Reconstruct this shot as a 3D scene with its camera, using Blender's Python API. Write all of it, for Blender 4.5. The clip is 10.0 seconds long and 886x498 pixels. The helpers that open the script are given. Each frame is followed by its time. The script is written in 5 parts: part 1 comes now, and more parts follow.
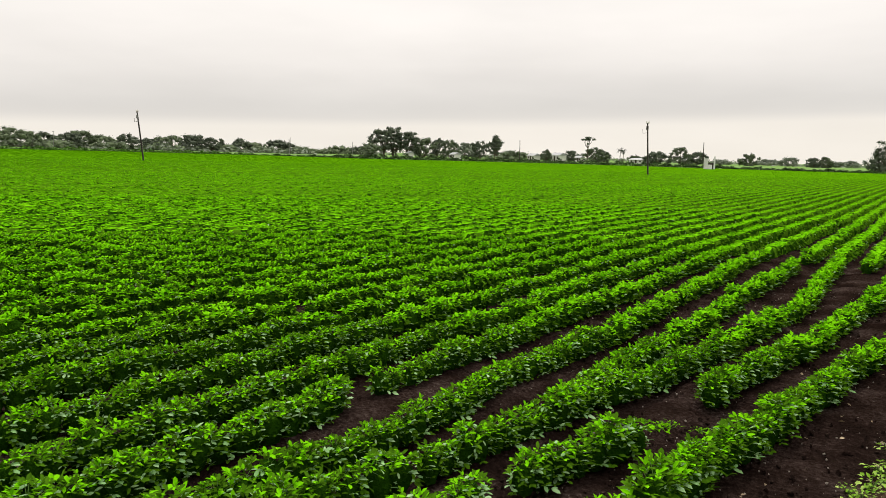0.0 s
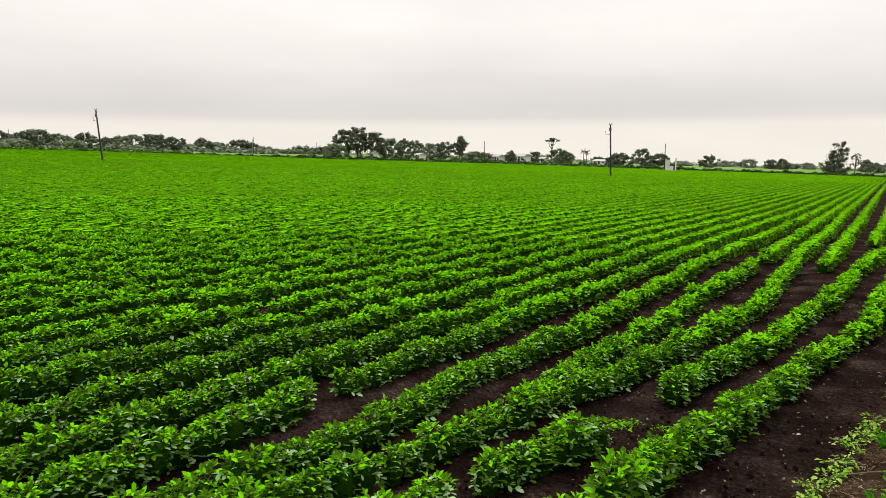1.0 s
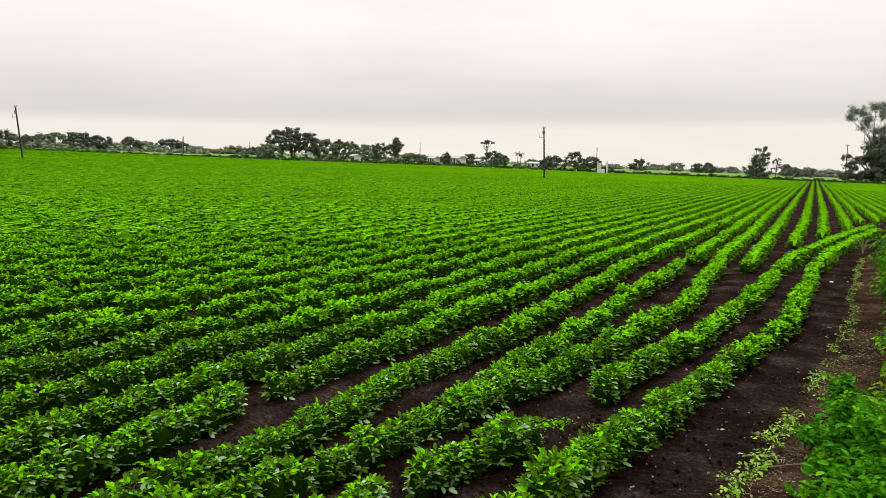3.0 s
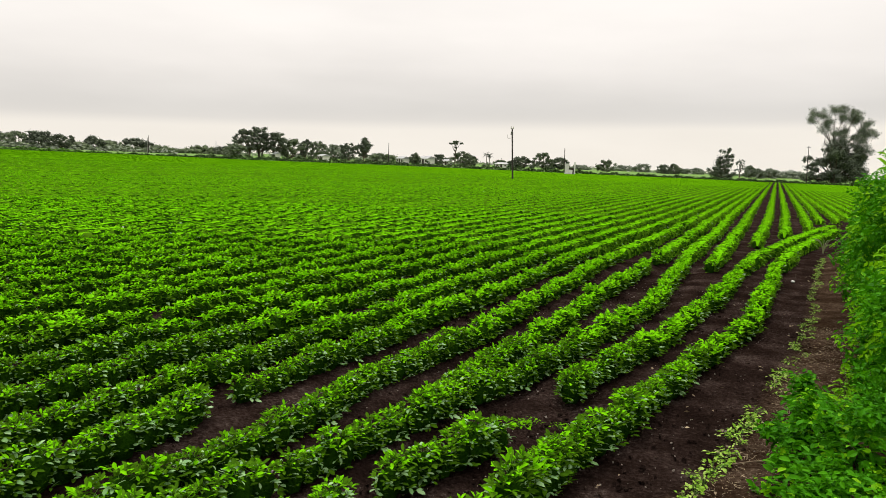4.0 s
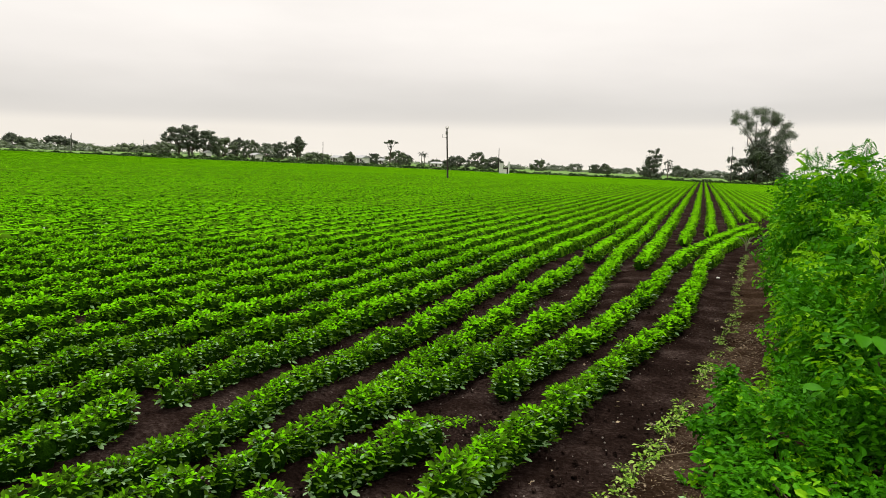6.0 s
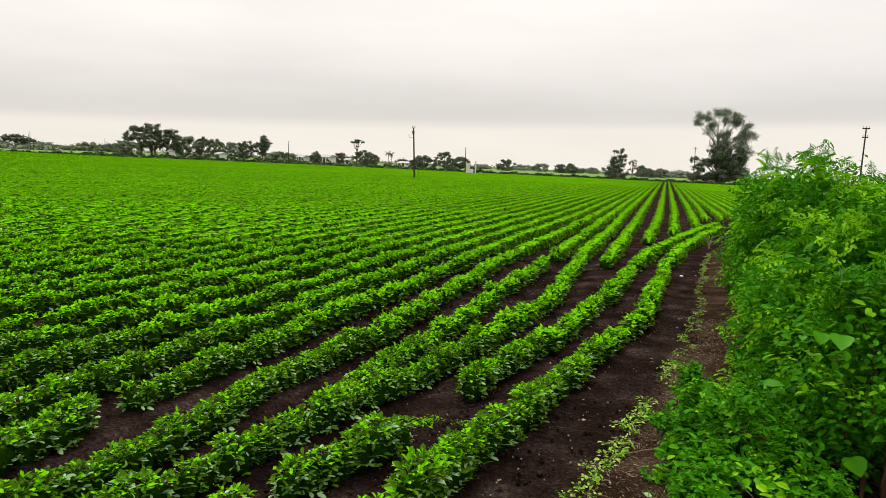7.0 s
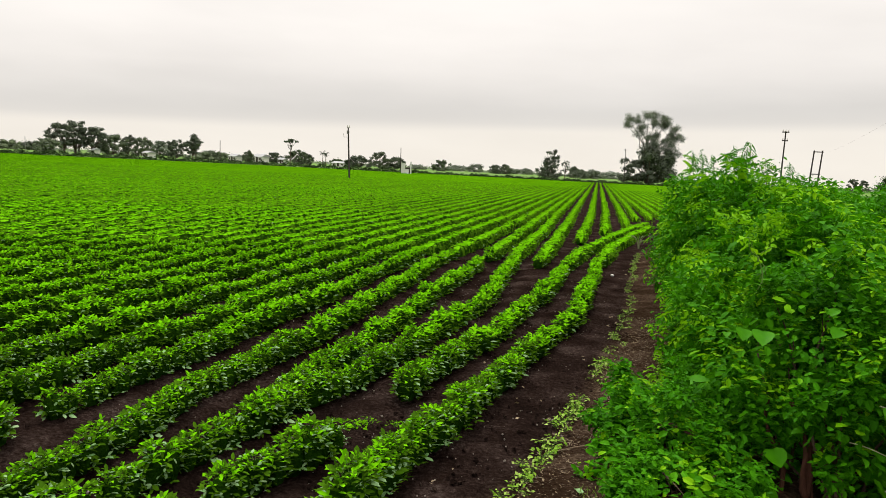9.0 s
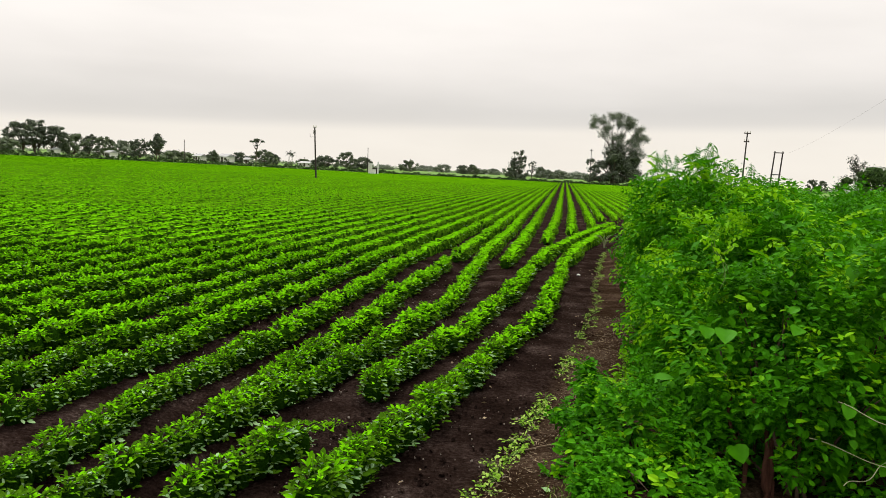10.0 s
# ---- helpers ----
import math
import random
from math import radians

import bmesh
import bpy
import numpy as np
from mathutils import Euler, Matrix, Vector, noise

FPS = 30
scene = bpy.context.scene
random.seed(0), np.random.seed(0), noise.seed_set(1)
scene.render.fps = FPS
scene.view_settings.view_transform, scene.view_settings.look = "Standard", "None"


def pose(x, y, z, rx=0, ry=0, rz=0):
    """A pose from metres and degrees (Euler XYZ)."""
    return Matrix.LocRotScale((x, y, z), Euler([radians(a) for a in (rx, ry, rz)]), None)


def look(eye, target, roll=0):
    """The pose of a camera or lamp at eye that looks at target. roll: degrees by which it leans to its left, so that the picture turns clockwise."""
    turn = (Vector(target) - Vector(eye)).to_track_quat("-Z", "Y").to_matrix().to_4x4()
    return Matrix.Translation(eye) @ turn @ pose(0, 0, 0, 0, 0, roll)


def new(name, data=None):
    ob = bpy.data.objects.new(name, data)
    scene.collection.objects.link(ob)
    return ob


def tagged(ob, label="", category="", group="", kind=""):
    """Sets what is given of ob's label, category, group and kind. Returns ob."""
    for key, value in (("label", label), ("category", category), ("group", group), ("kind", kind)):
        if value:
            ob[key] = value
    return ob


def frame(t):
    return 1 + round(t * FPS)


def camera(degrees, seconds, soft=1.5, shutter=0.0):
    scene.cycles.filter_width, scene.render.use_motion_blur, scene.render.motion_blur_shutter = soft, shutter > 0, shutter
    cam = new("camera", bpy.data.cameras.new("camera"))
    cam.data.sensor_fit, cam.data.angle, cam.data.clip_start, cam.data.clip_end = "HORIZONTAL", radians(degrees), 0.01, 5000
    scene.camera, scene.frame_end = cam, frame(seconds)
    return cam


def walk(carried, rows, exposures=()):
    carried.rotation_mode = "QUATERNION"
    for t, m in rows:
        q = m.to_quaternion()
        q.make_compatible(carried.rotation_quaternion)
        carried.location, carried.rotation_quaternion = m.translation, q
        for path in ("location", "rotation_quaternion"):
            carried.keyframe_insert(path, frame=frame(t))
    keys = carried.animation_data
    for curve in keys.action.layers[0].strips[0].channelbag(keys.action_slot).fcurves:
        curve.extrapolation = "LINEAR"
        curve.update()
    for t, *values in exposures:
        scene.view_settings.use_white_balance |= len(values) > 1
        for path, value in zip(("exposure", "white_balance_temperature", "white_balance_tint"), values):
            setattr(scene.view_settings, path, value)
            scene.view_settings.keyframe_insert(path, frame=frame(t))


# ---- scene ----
# ---- camera ----
cam = camera(59.28, 10.0, soft=0.7)
ROWS = [
    (0, 0.0, 0.0, 1.6, 83.027, -1.559, 32.742),
    (0.5, 0.002, 0.003, 1.6001, 83.077, -1.664, 31.486),
    (1, 0.004, 0.006, 1.6002, 83.141, -1.765, 30.181),
    (1.5, 0.006, 0.009, 1.6002, 83.202, -1.865, 28.992),
    (2, 0.008, 0.012, 1.6003, 83.263, -1.982, 27.74),
    (2.5, 0.01, 0.015, 1.6004, 83.339, -2.097, 26.6),
    (4, 0.016, 0.024, 1.6006, 83.54, -2.42, 23.186),
    (4.5, 0.018, 0.027, 1.6007, 83.575, -2.451, 22.026),
    (5, 0.02, 0.03, 1.6008, 83.615, -2.512, 20.778),
    (5.5, 0.022, 0.033, 1.6009, 83.661, -2.546, 19.635),
    (7, 0.0279, 0.042, 1.6011, 83.782, -2.649, 16.016),
    (7.5, 0.0299, 0.045, 1.6012, 83.84, -2.684, 14.868),
    (8, 0.0319, 0.0479, 1.6013, 83.899, -2.736, 13.65),
    (8.5, 0.0339, 0.0509, 1.6014, 83.951, -2.825, 12.518),
    (9, 0.0359, 0.0539, 1.6015, 84.036, -2.916, 11.281),
    (9.5, 0.0379, 0.0569, 1.6015, 84.103, -2.948, 10.133),
    (10, 0.0399, 0.0599, 1.6016, 84.173, -2.975, 8.888),
]
walk(cam, [(t, pose(x, y, z, rx, ry, rz)) for t, x, y, z, rx, ry, rz in ROWS])

# ---- sky, sun ----
world = bpy.data.worlds.new("overcast_sky")
scene.world = world
world.use_nodes = True
SUN_EL, SUN_AZ = 62.0, -25.0


def build_sky():
    nt = world.node_tree
    nt.nodes.clear()
    N, L = nt.nodes.new, nt.links.new

    def math_node(op, a, b=None, c=None):
        n = N("ShaderNodeMath")
        n.operation = op
        for i, v in enumerate((a, b, c)):
            if v is None:
                continue
            if isinstance(v, (int, float)):
                n.inputs[i].default_value = v
            else:
                L(v, n.inputs[i])
        return n.outputs[0]

    tc = N("ShaderNodeTexCoord")
    sep = N("ShaderNodeSeparateXYZ")
    L(tc.outputs["Generated"], sep.inputs[0])
    # soft broad billows, stretched along the horizon
    mp = N("ShaderNodeMapping")
    mp.inputs["Scale"].default_value = (2.2, 2.2, 9.0)
    L(tc.outputs["Generated"], mp.inputs[0])
    nz = N("ShaderNodeTexNoise")
    nz.inputs["Scale"].default_value = 1.6
    nz.inputs["Detail"].default_value = 4.0
    nz.inputs["Roughness"].default_value = 0.5
    L(mp.outputs[0], nz.inputs[0])
    # height over the lower rim of the cloud deck, which dips to the west
    rim = math_node("MULTIPLY_ADD", sep.outputs[0], 0.035, 0.0575)
    wob = math_node("MULTIPLY_ADD", nz.outputs[0], 0.014, -0.007)
    over = math_node("SUBTRACT", math_node("ADD", sep.outputs[2], wob), rim)
    t = math_node("MULTIPLY_ADD", over, 2.0, 0.2)
    ramp = N("ShaderNodeValToRGB")
    cr = ramp.color_ramp
    cr.interpolation = "B_SPLINE"
    stops = ((0.0, (0.89, 0.83, 0.74)), (0.19, (0.93, 0.872, 0.79)), (0.215, (0.70, 0.67, 0.635)),
             (0.26, (0.71, 0.68, 0.645)), (0.34, (0.88, 0.83, 0.785)), (0.52, (1.0, 0.945, 0.89)), (1.0, (1.02, 0.97, 0.92)))
    while len(cr.elements) < len(stops):
        cr.elements.new(0.5)
    for e, (p, c) in zip(cr.elements, stops):
        e.position, e.color = p, (*c, 1)
    L(t, ramp.inputs[0])
    # billow contrast
    gain = math_node("MULTIPLY_ADD", nz.outputs[0], 0.22, 0.89)
    # an overcast sky is brighter towards the zenith
    zen = N("ShaderNodeMapRange")
    zen.interpolation_type = "SMOOTHSTEP"
    zen.inputs["From Min"].default_value = 0.22
    zen.inputs["From Max"].default_value = 0.95
    zen.inputs["To Min"].default_value = 1.0
    zen.inputs["To Max"].default_value = 2.2
    L(sep.outputs[2], zen.inputs["Value"])
    gain = math_node("MULTIPLY", gain, zen.outputs[0])
    cloud = N("ShaderNodeVectorMath")
    cloud.operation = "SCALE"
    L(ramp.outputs[0], cloud.inputs[0])
    L(gain, cloud.inputs["Scale"])
    # the clear sky above shows a little through the deck
    sky = N("ShaderNodeTexSky")
    sky.sky_type = "NISHITA"
    sky.sun_disc = False
    sky.sun_elevation, sky.sun_rotation = radians(SUN_EL), radians(SUN_AZ)
    sky.dust_density = 3.0
    bg1, bg2, add, out = N("ShaderNodeBackground"), N("ShaderNodeBackground"), N("ShaderNodeAddShader"), N("ShaderNodeOutputWorld")
    L(sky.outputs[0], bg1.inputs[0])
    bg1.inputs[1].default_value = 0.006
    L(cloud.outputs[0], bg2.inputs[0])
    bg2.inputs[1].default_value = 1.0
    L(bg1.outputs[0], add.inputs[0])
    L(bg2.outputs[0], add.inputs[1])
    L(add.outputs[0], out.inputs[0])


build_sky()
sun = new("sun", bpy.data.lights.new("sun", "SUN"))
sun.data.energy, sun.data.angle, sun.data.color = 2.5, radians(20), (1.0, 0.96, 0.9)
sd = Vector((math.cos(radians(SUN_EL)) * math.sin(radians(SUN_AZ)), math.cos(radians(SUN_EL)) * math.cos(radians(SUN_AZ)), math.sin(radians(SUN_EL))))
sun.matrix_world = look(sd * 60, (0, 0, 0))
scene.view_settings.exposure = 0.0

# ---- materials ----


def base_mat(name, rough=0.6, spec=0.4):
    m = bpy.data.materials.new(name)
    m.use_nodes = True
    b = m.node_tree.nodes["Principled BSDF"]
    b.inputs["Roughness"].default_value = rough
    b.inputs["Specular IOR Level"].default_value = spec
    return m, m.node_tree.nodes, m.node_tree.links, b


def ramp_node(nodes, stops):
    r = nodes.new("ShaderNodeValToRGB")
    while len(r.color_ramp.elements) < len(stops):
        r.color_ramp.elements.new(0.5)
    for e, (p, c) in zip(r.color_ramp.elements, stops):
        e.position, e.color = p, (*c, 1)
    return r


def leaf_mat(name, dark, mid, light, rough=0.45, thin=0.3, patch=0.9, spec=0.4, vary=0.6):
    """Leaves: each one its own tone, larger patches of tone over the stand, some light shining through."""
    m, nodes, links, b = base_mat(name, rough, spec)
    geo = nodes.new("ShaderNodeNewGeometry")
    tc = nodes.new("ShaderNodeTexCoord")
    nz = nodes.new("ShaderNodeTexNoise")
    nz.inputs["Scale"].default_value = patch
    nz.inputs["Detail"].default_value = 3
    links.new(tc.outputs["Object"], nz.inputs[0])
    mix = nodes.new("ShaderNodeMath")
    mix.operation = "MULTIPLY_ADD"
    links.new(nz.outputs[0], mix.inputs[0])
    mix.inputs[1].default_value = 0.7
    mul = nodes.new("ShaderNodeMath")
    mul.operation = "MULTIPLY_ADD"
    links.new(geo.outputs["Random Per Island"], mul.inputs[0])
    mul.inputs[1].default_value, mul.inputs[2].default_value = vary, 0.15 - vary / 2
    links.new(mul.outputs[0], mix.inputs[2])
    r = ramp_node(nodes, ((0.1, dark), (0.5, mid), (0.92, light)))
    links.new(mix.outputs[0], r.inputs[0])
    links.new(r.outputs[0], b.inputs["Base Color"])
    tr = nodes.new("ShaderNodeBsdfTranslucent")
    links.new(r.outputs[0], tr.inputs[0])
    ms = nodes.new("ShaderNodeMixShader")
    ms.inputs[0].default_value = thin
    links.new(b.outputs[0], ms.inputs[1])
    links.new(tr.outputs[0], ms.inputs[2])
    links.new(ms.outputs[0], nodes["Material Output"].inputs[0])
    return m


def noise_mat(name, stops, scale=3.0, fine=40.0, rough=0.9, bump=0.4, bump_dist=0.02, spec=0.2, stretch=(1, 1, 1), metal=0.0):
    """Two scales of noise mixed through a ramp, with relief from the finer one."""
    m, nodes, links, b = base_mat(name, rough, spec)
    b.inputs["Metallic"].default_value = metal
    tc = nodes.new("ShaderNodeTexCoord")
    mp = nodes.new("ShaderNodeMapping")
    mp.inputs["Scale"].default_value = stretch
    links.new(tc.outputs["Object"], mp.inputs[0])
    a, c = nodes.new("ShaderNodeTexNoise"), nodes.new("ShaderNodeTexNoise")
    a.inputs["Scale"].default_value, a.inputs["Detail"].default_value = scale, 6
    c.inputs["Scale"].default_value, c.inputs["Detail"].default_value = fine, 8
    c.inputs["Roughness"].default_value = 0.65
    links.new(mp.outputs[0], a.inputs[0])
    links.new(mp.outputs[0], c.inputs[0])
    mx = nodes.new("ShaderNodeMath")
    mx.operation = "MULTIPLY_ADD"
    mx.inputs[1].default_value = 0.5
    links.new(a.outputs[0], mx.inputs[0])
    half = nodes.new("ShaderNodeMath")
    half.operation = "MULTIPLY"
    half.inputs[1].default_value = 0.5
    links.new(c.outputs[0], half.inputs[0])
    links.new(half.outputs[0], mx.inputs[2])
    r = ramp_node(nodes, stops)
    links.new(mx.outputs[0], r.inputs[0])
    links.new(r.outputs[0], b.inputs["Base Color"])
    bp = nodes.new("ShaderNodeBump")
    bp.inputs["Strength"].default_value, bp.inputs["Distance"].default_value = bump, bump_dist
    links.new(c.outputs[0], bp.inputs["Height"])
    links.new(bp.outputs[0], b.inputs["Normal"])
    return m


# Old and young leaf tones, with flank shade and top light put into them.
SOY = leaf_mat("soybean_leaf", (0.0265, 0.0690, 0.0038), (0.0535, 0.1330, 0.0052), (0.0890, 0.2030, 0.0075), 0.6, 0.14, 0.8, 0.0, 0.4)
SOY_YOUNG_LIT = leaf_mat("young_lit_soybean_leaf", (0.0920, 0.3150, 0.0020), (0.1390, 0.4260, 0.0030), (0.2000, 0.5260, 0.0057), 0.6, 0.16, 0.8, 0.0, 0.2)
SOY_MIXED = leaf_mat("mixed_soybean_leaves", (0.072, 0.215, 0.0022), (0.097, 0.275, 0.0028), (0.128, 0.335, 0.0038), 0.6, 0.15, 0.5, 0.0, 0.15)
# Pale leaf undersides, with the sky's sheen on leaves painted into the colour.
SOY_PALE = leaf_mat("pale_sheen_underside", (0.09, 0.21, 0.05), (0.17, 0.32, 0.11), (0.30, 0.45, 0.21), 0.5, 0.2, 0.8, 0.2)
# Soybean leaf green with the shade inside the rows put into the colour.
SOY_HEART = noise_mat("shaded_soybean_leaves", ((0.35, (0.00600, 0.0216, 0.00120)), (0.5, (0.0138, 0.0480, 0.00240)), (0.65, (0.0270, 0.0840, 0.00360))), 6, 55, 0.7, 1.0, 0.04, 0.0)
STEM = noise_mat("green_stem", ((0.3, (0.05, 0.13, 0.015)), (0.7, (0.11, 0.2, 0.03))), 8, 60, 0.6, 0.2, 0.002)
SHRUB = leaf_mat("shrub_leaf", (0.016, 0.088, 0.0008), (0.040, 0.192, 0.0014), (0.084, 0.305, 0.003), 0.55, 0.34, 1.5, 0.04, 0.5)
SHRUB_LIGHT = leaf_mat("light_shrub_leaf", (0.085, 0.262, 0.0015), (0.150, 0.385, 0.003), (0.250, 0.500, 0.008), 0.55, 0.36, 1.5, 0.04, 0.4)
VINE = leaf_mat("vine_leaf", (0.022, 0.115, 0.0006), (0.042, 0.190, 0.0010), (0.078, 0.280, 0.003), 0.5, 0.3, 2.0, 0.06)
WEED = leaf_mat("weed_leaf", (0.10, 0.22, 0.010), (0.19, 0.345, 0.026), (0.38, 0.50, 0.13), 0.55, 0.2, 4.0, 0.05, 0.8)
GRASS = leaf_mat("grass_blade", (0.04, 0.12, 0.005), (0.10, 0.22, 0.012), (0.25, 0.30, 0.05), 0.55, 0.25, 2.0, 0.2)
# Distance haze is put into these three leaf colours, most into the last.
TREE_DARK = leaf_mat("dark_tree_leaf", (0.058, 0.068, 0.054), (0.082, 0.096, 0.072), (0.115, 0.136, 0.092), 0.8, 0.1, 0.25, 0.0, 0.22)
TREE_GREEN = leaf_mat("tree_leaf", (0.075, 0.096, 0.058), (0.110, 0.138, 0.080), (0.155, 0.190, 0.105), 0.8, 0.12, 0.25, 0.0, 0.22)
TREE_PALE = leaf_mat("haze_pale_tree_leaf", (0.13, 0.150, 0.120), (0.18, 0.205, 0.160), (0.24, 0.27, 0.205), 0.8, 0.15, 0.25, 0.0, 0.22)
HEDGE_DARK = leaf_mat("hedge_leaf", (0.030, 0.050, 0.018), (0.040, 0.068, 0.024), (0.052, 0.088, 0.032), 0.8, 0.1, 0.25, 0.0, 0.25)
HEDGE_GREEN = leaf_mat("green_hedge_leaf", (0.045, 0.095, 0.018), (0.070, 0.145, 0.026), (0.10, 0.20, 0.04), 0.8, 0.1, 0.25, 0.0, 0.25)
SOIL = noise_mat("dark_soil", ((0.36, (0.0066, 0.0039, 0.0031)), (0.49, (0.0166, 0.0101, 0.0081)), (0.58, (0.0364, 0.0240, 0.0202)), (0.68, (0.0929, 0.0697, 0.0604))), 2.2, 38, 0.95, 1.0, 0.05, 0.0)


def add_path_soil(m, stops):
    """Browner trodden soil where the ground's own 'bank' value rises, with a ragged edge."""
    nodes, links = m.node_tree.nodes, m.node_tree.links
    tilled = next(n for n in nodes if n.bl_idname == "ShaderNodeValToRGB")
    fac = tilled.inputs[0].links[0].from_socket
    trodden = ramp_node(nodes, stops)
    links.new(fac, trodden.inputs[0])
    at = nodes.new("ShaderNodeAttribute")
    at.attribute_name = "bank"
    edge = nodes.new("ShaderNodeMath")
    edge.operation, edge.inputs[1].default_value = "MULTIPLY_ADD", 2.2
    off = nodes.new("ShaderNodeMath")
    off.operation, off.inputs[1].default_value = "SUBTRACT", 0.5
    links.new(fac, off.inputs[0])
    links.new(off.outputs[0], edge.inputs[0])
    links.new(at.outputs["Fac"], edge.inputs[2])
    blend = nodes.new("ShaderNodeMix")
    blend.data_type = "RGBA"
    links.new(edge.outputs[0], blend.inputs[0])
    links.new(tilled.outputs[0], blend.inputs[6])
    links.new(trodden.outputs[0], blend.inputs[7])
    links.new(blend.outputs[2], nodes["Principled BSDF"].inputs["Base Color"])


add_path_soil(SOIL, ((0.34, (0.0129, 0.0074, 0.0044)), (0.48, (0.0331, 0.0198, 0.0124)), (0.58, (0.0690, 0.0460, 0.0304)), (0.68, (0.1840, 0.1380, 0.0966))))
MEADOW = noise_mat("meadow_grass", ((0.3, (0.055, 0.120, 0.020)), (0.5, (0.095, 0.18, 0.030)), (0.7, (0.15, 0.24, 0.05))), 0.02, 1.5, 0.9, 0.5, 0.1, 0.1)
BARK = noise_mat("tree_bark", ((0.3, (0.05, 0.04, 0.03)), (0.7, (0.13, 0.105, 0.08))), 1.2, 14, 0.9, 0.8, 0.03, 0.1, (1, 1, 0.3))
WOOD = noise_mat("weathered_pole", ((0.3, (0.022, 0.018, 0.016)), (0.7, (0.055, 0.046, 0.040))), 1.5, 30, 0.85, 0.6, 0.01, 0.2, (1, 1, 0.1))
STEEL = noise_mat("dull_steel", ((0.3, (0.12, 0.12, 0.12)), (0.7, (0.24, 0.23, 0.22))), 3, 40, 0.55, 0.2, 0.003, 0.5, (1, 1, 0.2), 0.6)
CERAMIC = noise_mat("insulator_ceramic", ((0.3, (0.45, 0.42, 0.38)), (0.7, (0.65, 0.62, 0.58))), 3, 40, 0.3, 0.1, 0.002, 0.5)
LIME = noise_mat("limewash", ((0.25, (0.36, 0.35, 0.32)), (0.5, (0.56, 0.55, 0.52)), (0.8, (0.74, 0.73, 0.70))), 0.6, 6, 0.9, 0.3, 0.01, 0.2)
TIN = noise_mat("roof_sheet", ((0.3, (0.20, 0.20, 0.20)), (0.7, (0.36, 0.36, 0.37))), 0.5, 6, 0.5, 0.2, 0.01, 0.4)
DOORWAY = noise_mat("dark_boards", ((0.3, (0.03, 0.025, 0.02)), (0.7, (0.07, 0.055, 0.045))), 2, 20, 0.8, 0.3, 0.01)
STRAW = leaf_mat("dry_straw", (0.07, 0.046, 0.024), (0.17, 0.122, 0.068), (0.38, 0.30, 0.18), 0.7, 0.1, 3.0)
DRY = noise_mat("dry_grass", ((0.3, (0.15, 0.16, 0.08)), (0.7, (0.36, 0.36, 0.22))), 6, 60, 0.8, 0.2, 0.002)
STRAW_TWIG = noise_mat("dry_twig", ((0.3, (0.10, 0.07, 0.045)), (0.7, (0.24, 0.18, 0.12))), 8, 60, 0.85, 0.5, 0.003, 0.1, (1, 1, 0.3))
STONE = noise_mat("pale_stone", ((0.3, (0.10, 0.080, 0.065)), (0.7, (0.28, 0.24, 0.21))), 12, 80, 0.9, 0.6, 0.004)
RED_BARK = noise_mat("reddish_bark", ((0.3, (0.030, 0.012, 0.008)), (0.7, (0.105, 0.046, 0.030))), 8, 70, 0.85, 0.8, 0.01, 0.1, (1, 1, 0.25))
TWIG = noise_mat("brown_twig", ((0.3, (0.035, 0.022, 0.015)), (0.7, (0.09, 0.06, 0.04))), 6, 60, 0.85, 0.4, 0.003)

# ---- mesh tools ----
rng = np.random.default_rng(7)


def mesh_of(name, verts, faces, mats, index=None, smooth=False):
    """A mesh from an (n,3) array and either an (m,k) array of faces or a list of such arrays."""
    me = bpy.data.meshes.new(name)
    groups = faces if isinstance(faces, list) else [faces]
    groups = [g for g in groups if len(g)]
    me.vertices.add(len(verts))
    me.vertices.foreach_set("co", np.asarray(verts, np.float32).ravel())
    loops = np.concatenate([g.ravel() for g in groups]).astype(np.int32)
    sizes = np.concatenate([np.full(len(g), g.shape[1]) for g in groups]).astype(np.int32)
    me.loops.add(len(loops))
    me.loops.foreach_set("vertex_index", loops)
    me.polygons.add(len(sizes))
    me.polygons.foreach_set("loop_start", np.concatenate([[0], np.cumsum(sizes)[:-1]]).astype(np.int32))
    me.polygons.foreach_set("loop_total", sizes)
    for m in mats if isinstance(mats, (list, tuple)) else [mats]:
        me.materials.append(m)
    if index is not None:
        me.polygons.foreach_set("material_index", np.asarray(index, np.int32))
    me.polygons.foreach_set("use_smooth", np.full(len(sizes), smooth))
    me.update(calc_edges=True)
    return me


class Bag:
    """Gathers vertices and faces, each batch with a material slot, into one mesh."""

    def __init__(self):
        self.v, self.f, self.m, self.n = [], [], [], 0

    def add(self, verts, faces, slot=0):
        self.v.append(np.asarray(verts, float))
        self.f.append(np.asarray(faces) + self.n)
        self.m.append(np.full(len(faces), slot) if np.isscalar(slot) else np.asarray(slot))
        self.n += len(verts)

    def mesh(self, name, mats, smooth=False):
        return mesh_of(name, np.concatenate(self.v), self.f, mats, np.concatenate(self.m), smooth)


def part(name, me, parent, label="", m=None):
    ob = new(name, me)
    ob.parent = parent
    if m is not None:
        ob.matrix_local = m
    return tagged(ob, label)


def thing(name, label, category, group="", kind="", at=(0, 0, 0), rz=0.0):
    ob = new(name)
    ob.matrix_world = pose(*at, 0, 0, rz)
    return tagged(ob, label, category, group, kind)


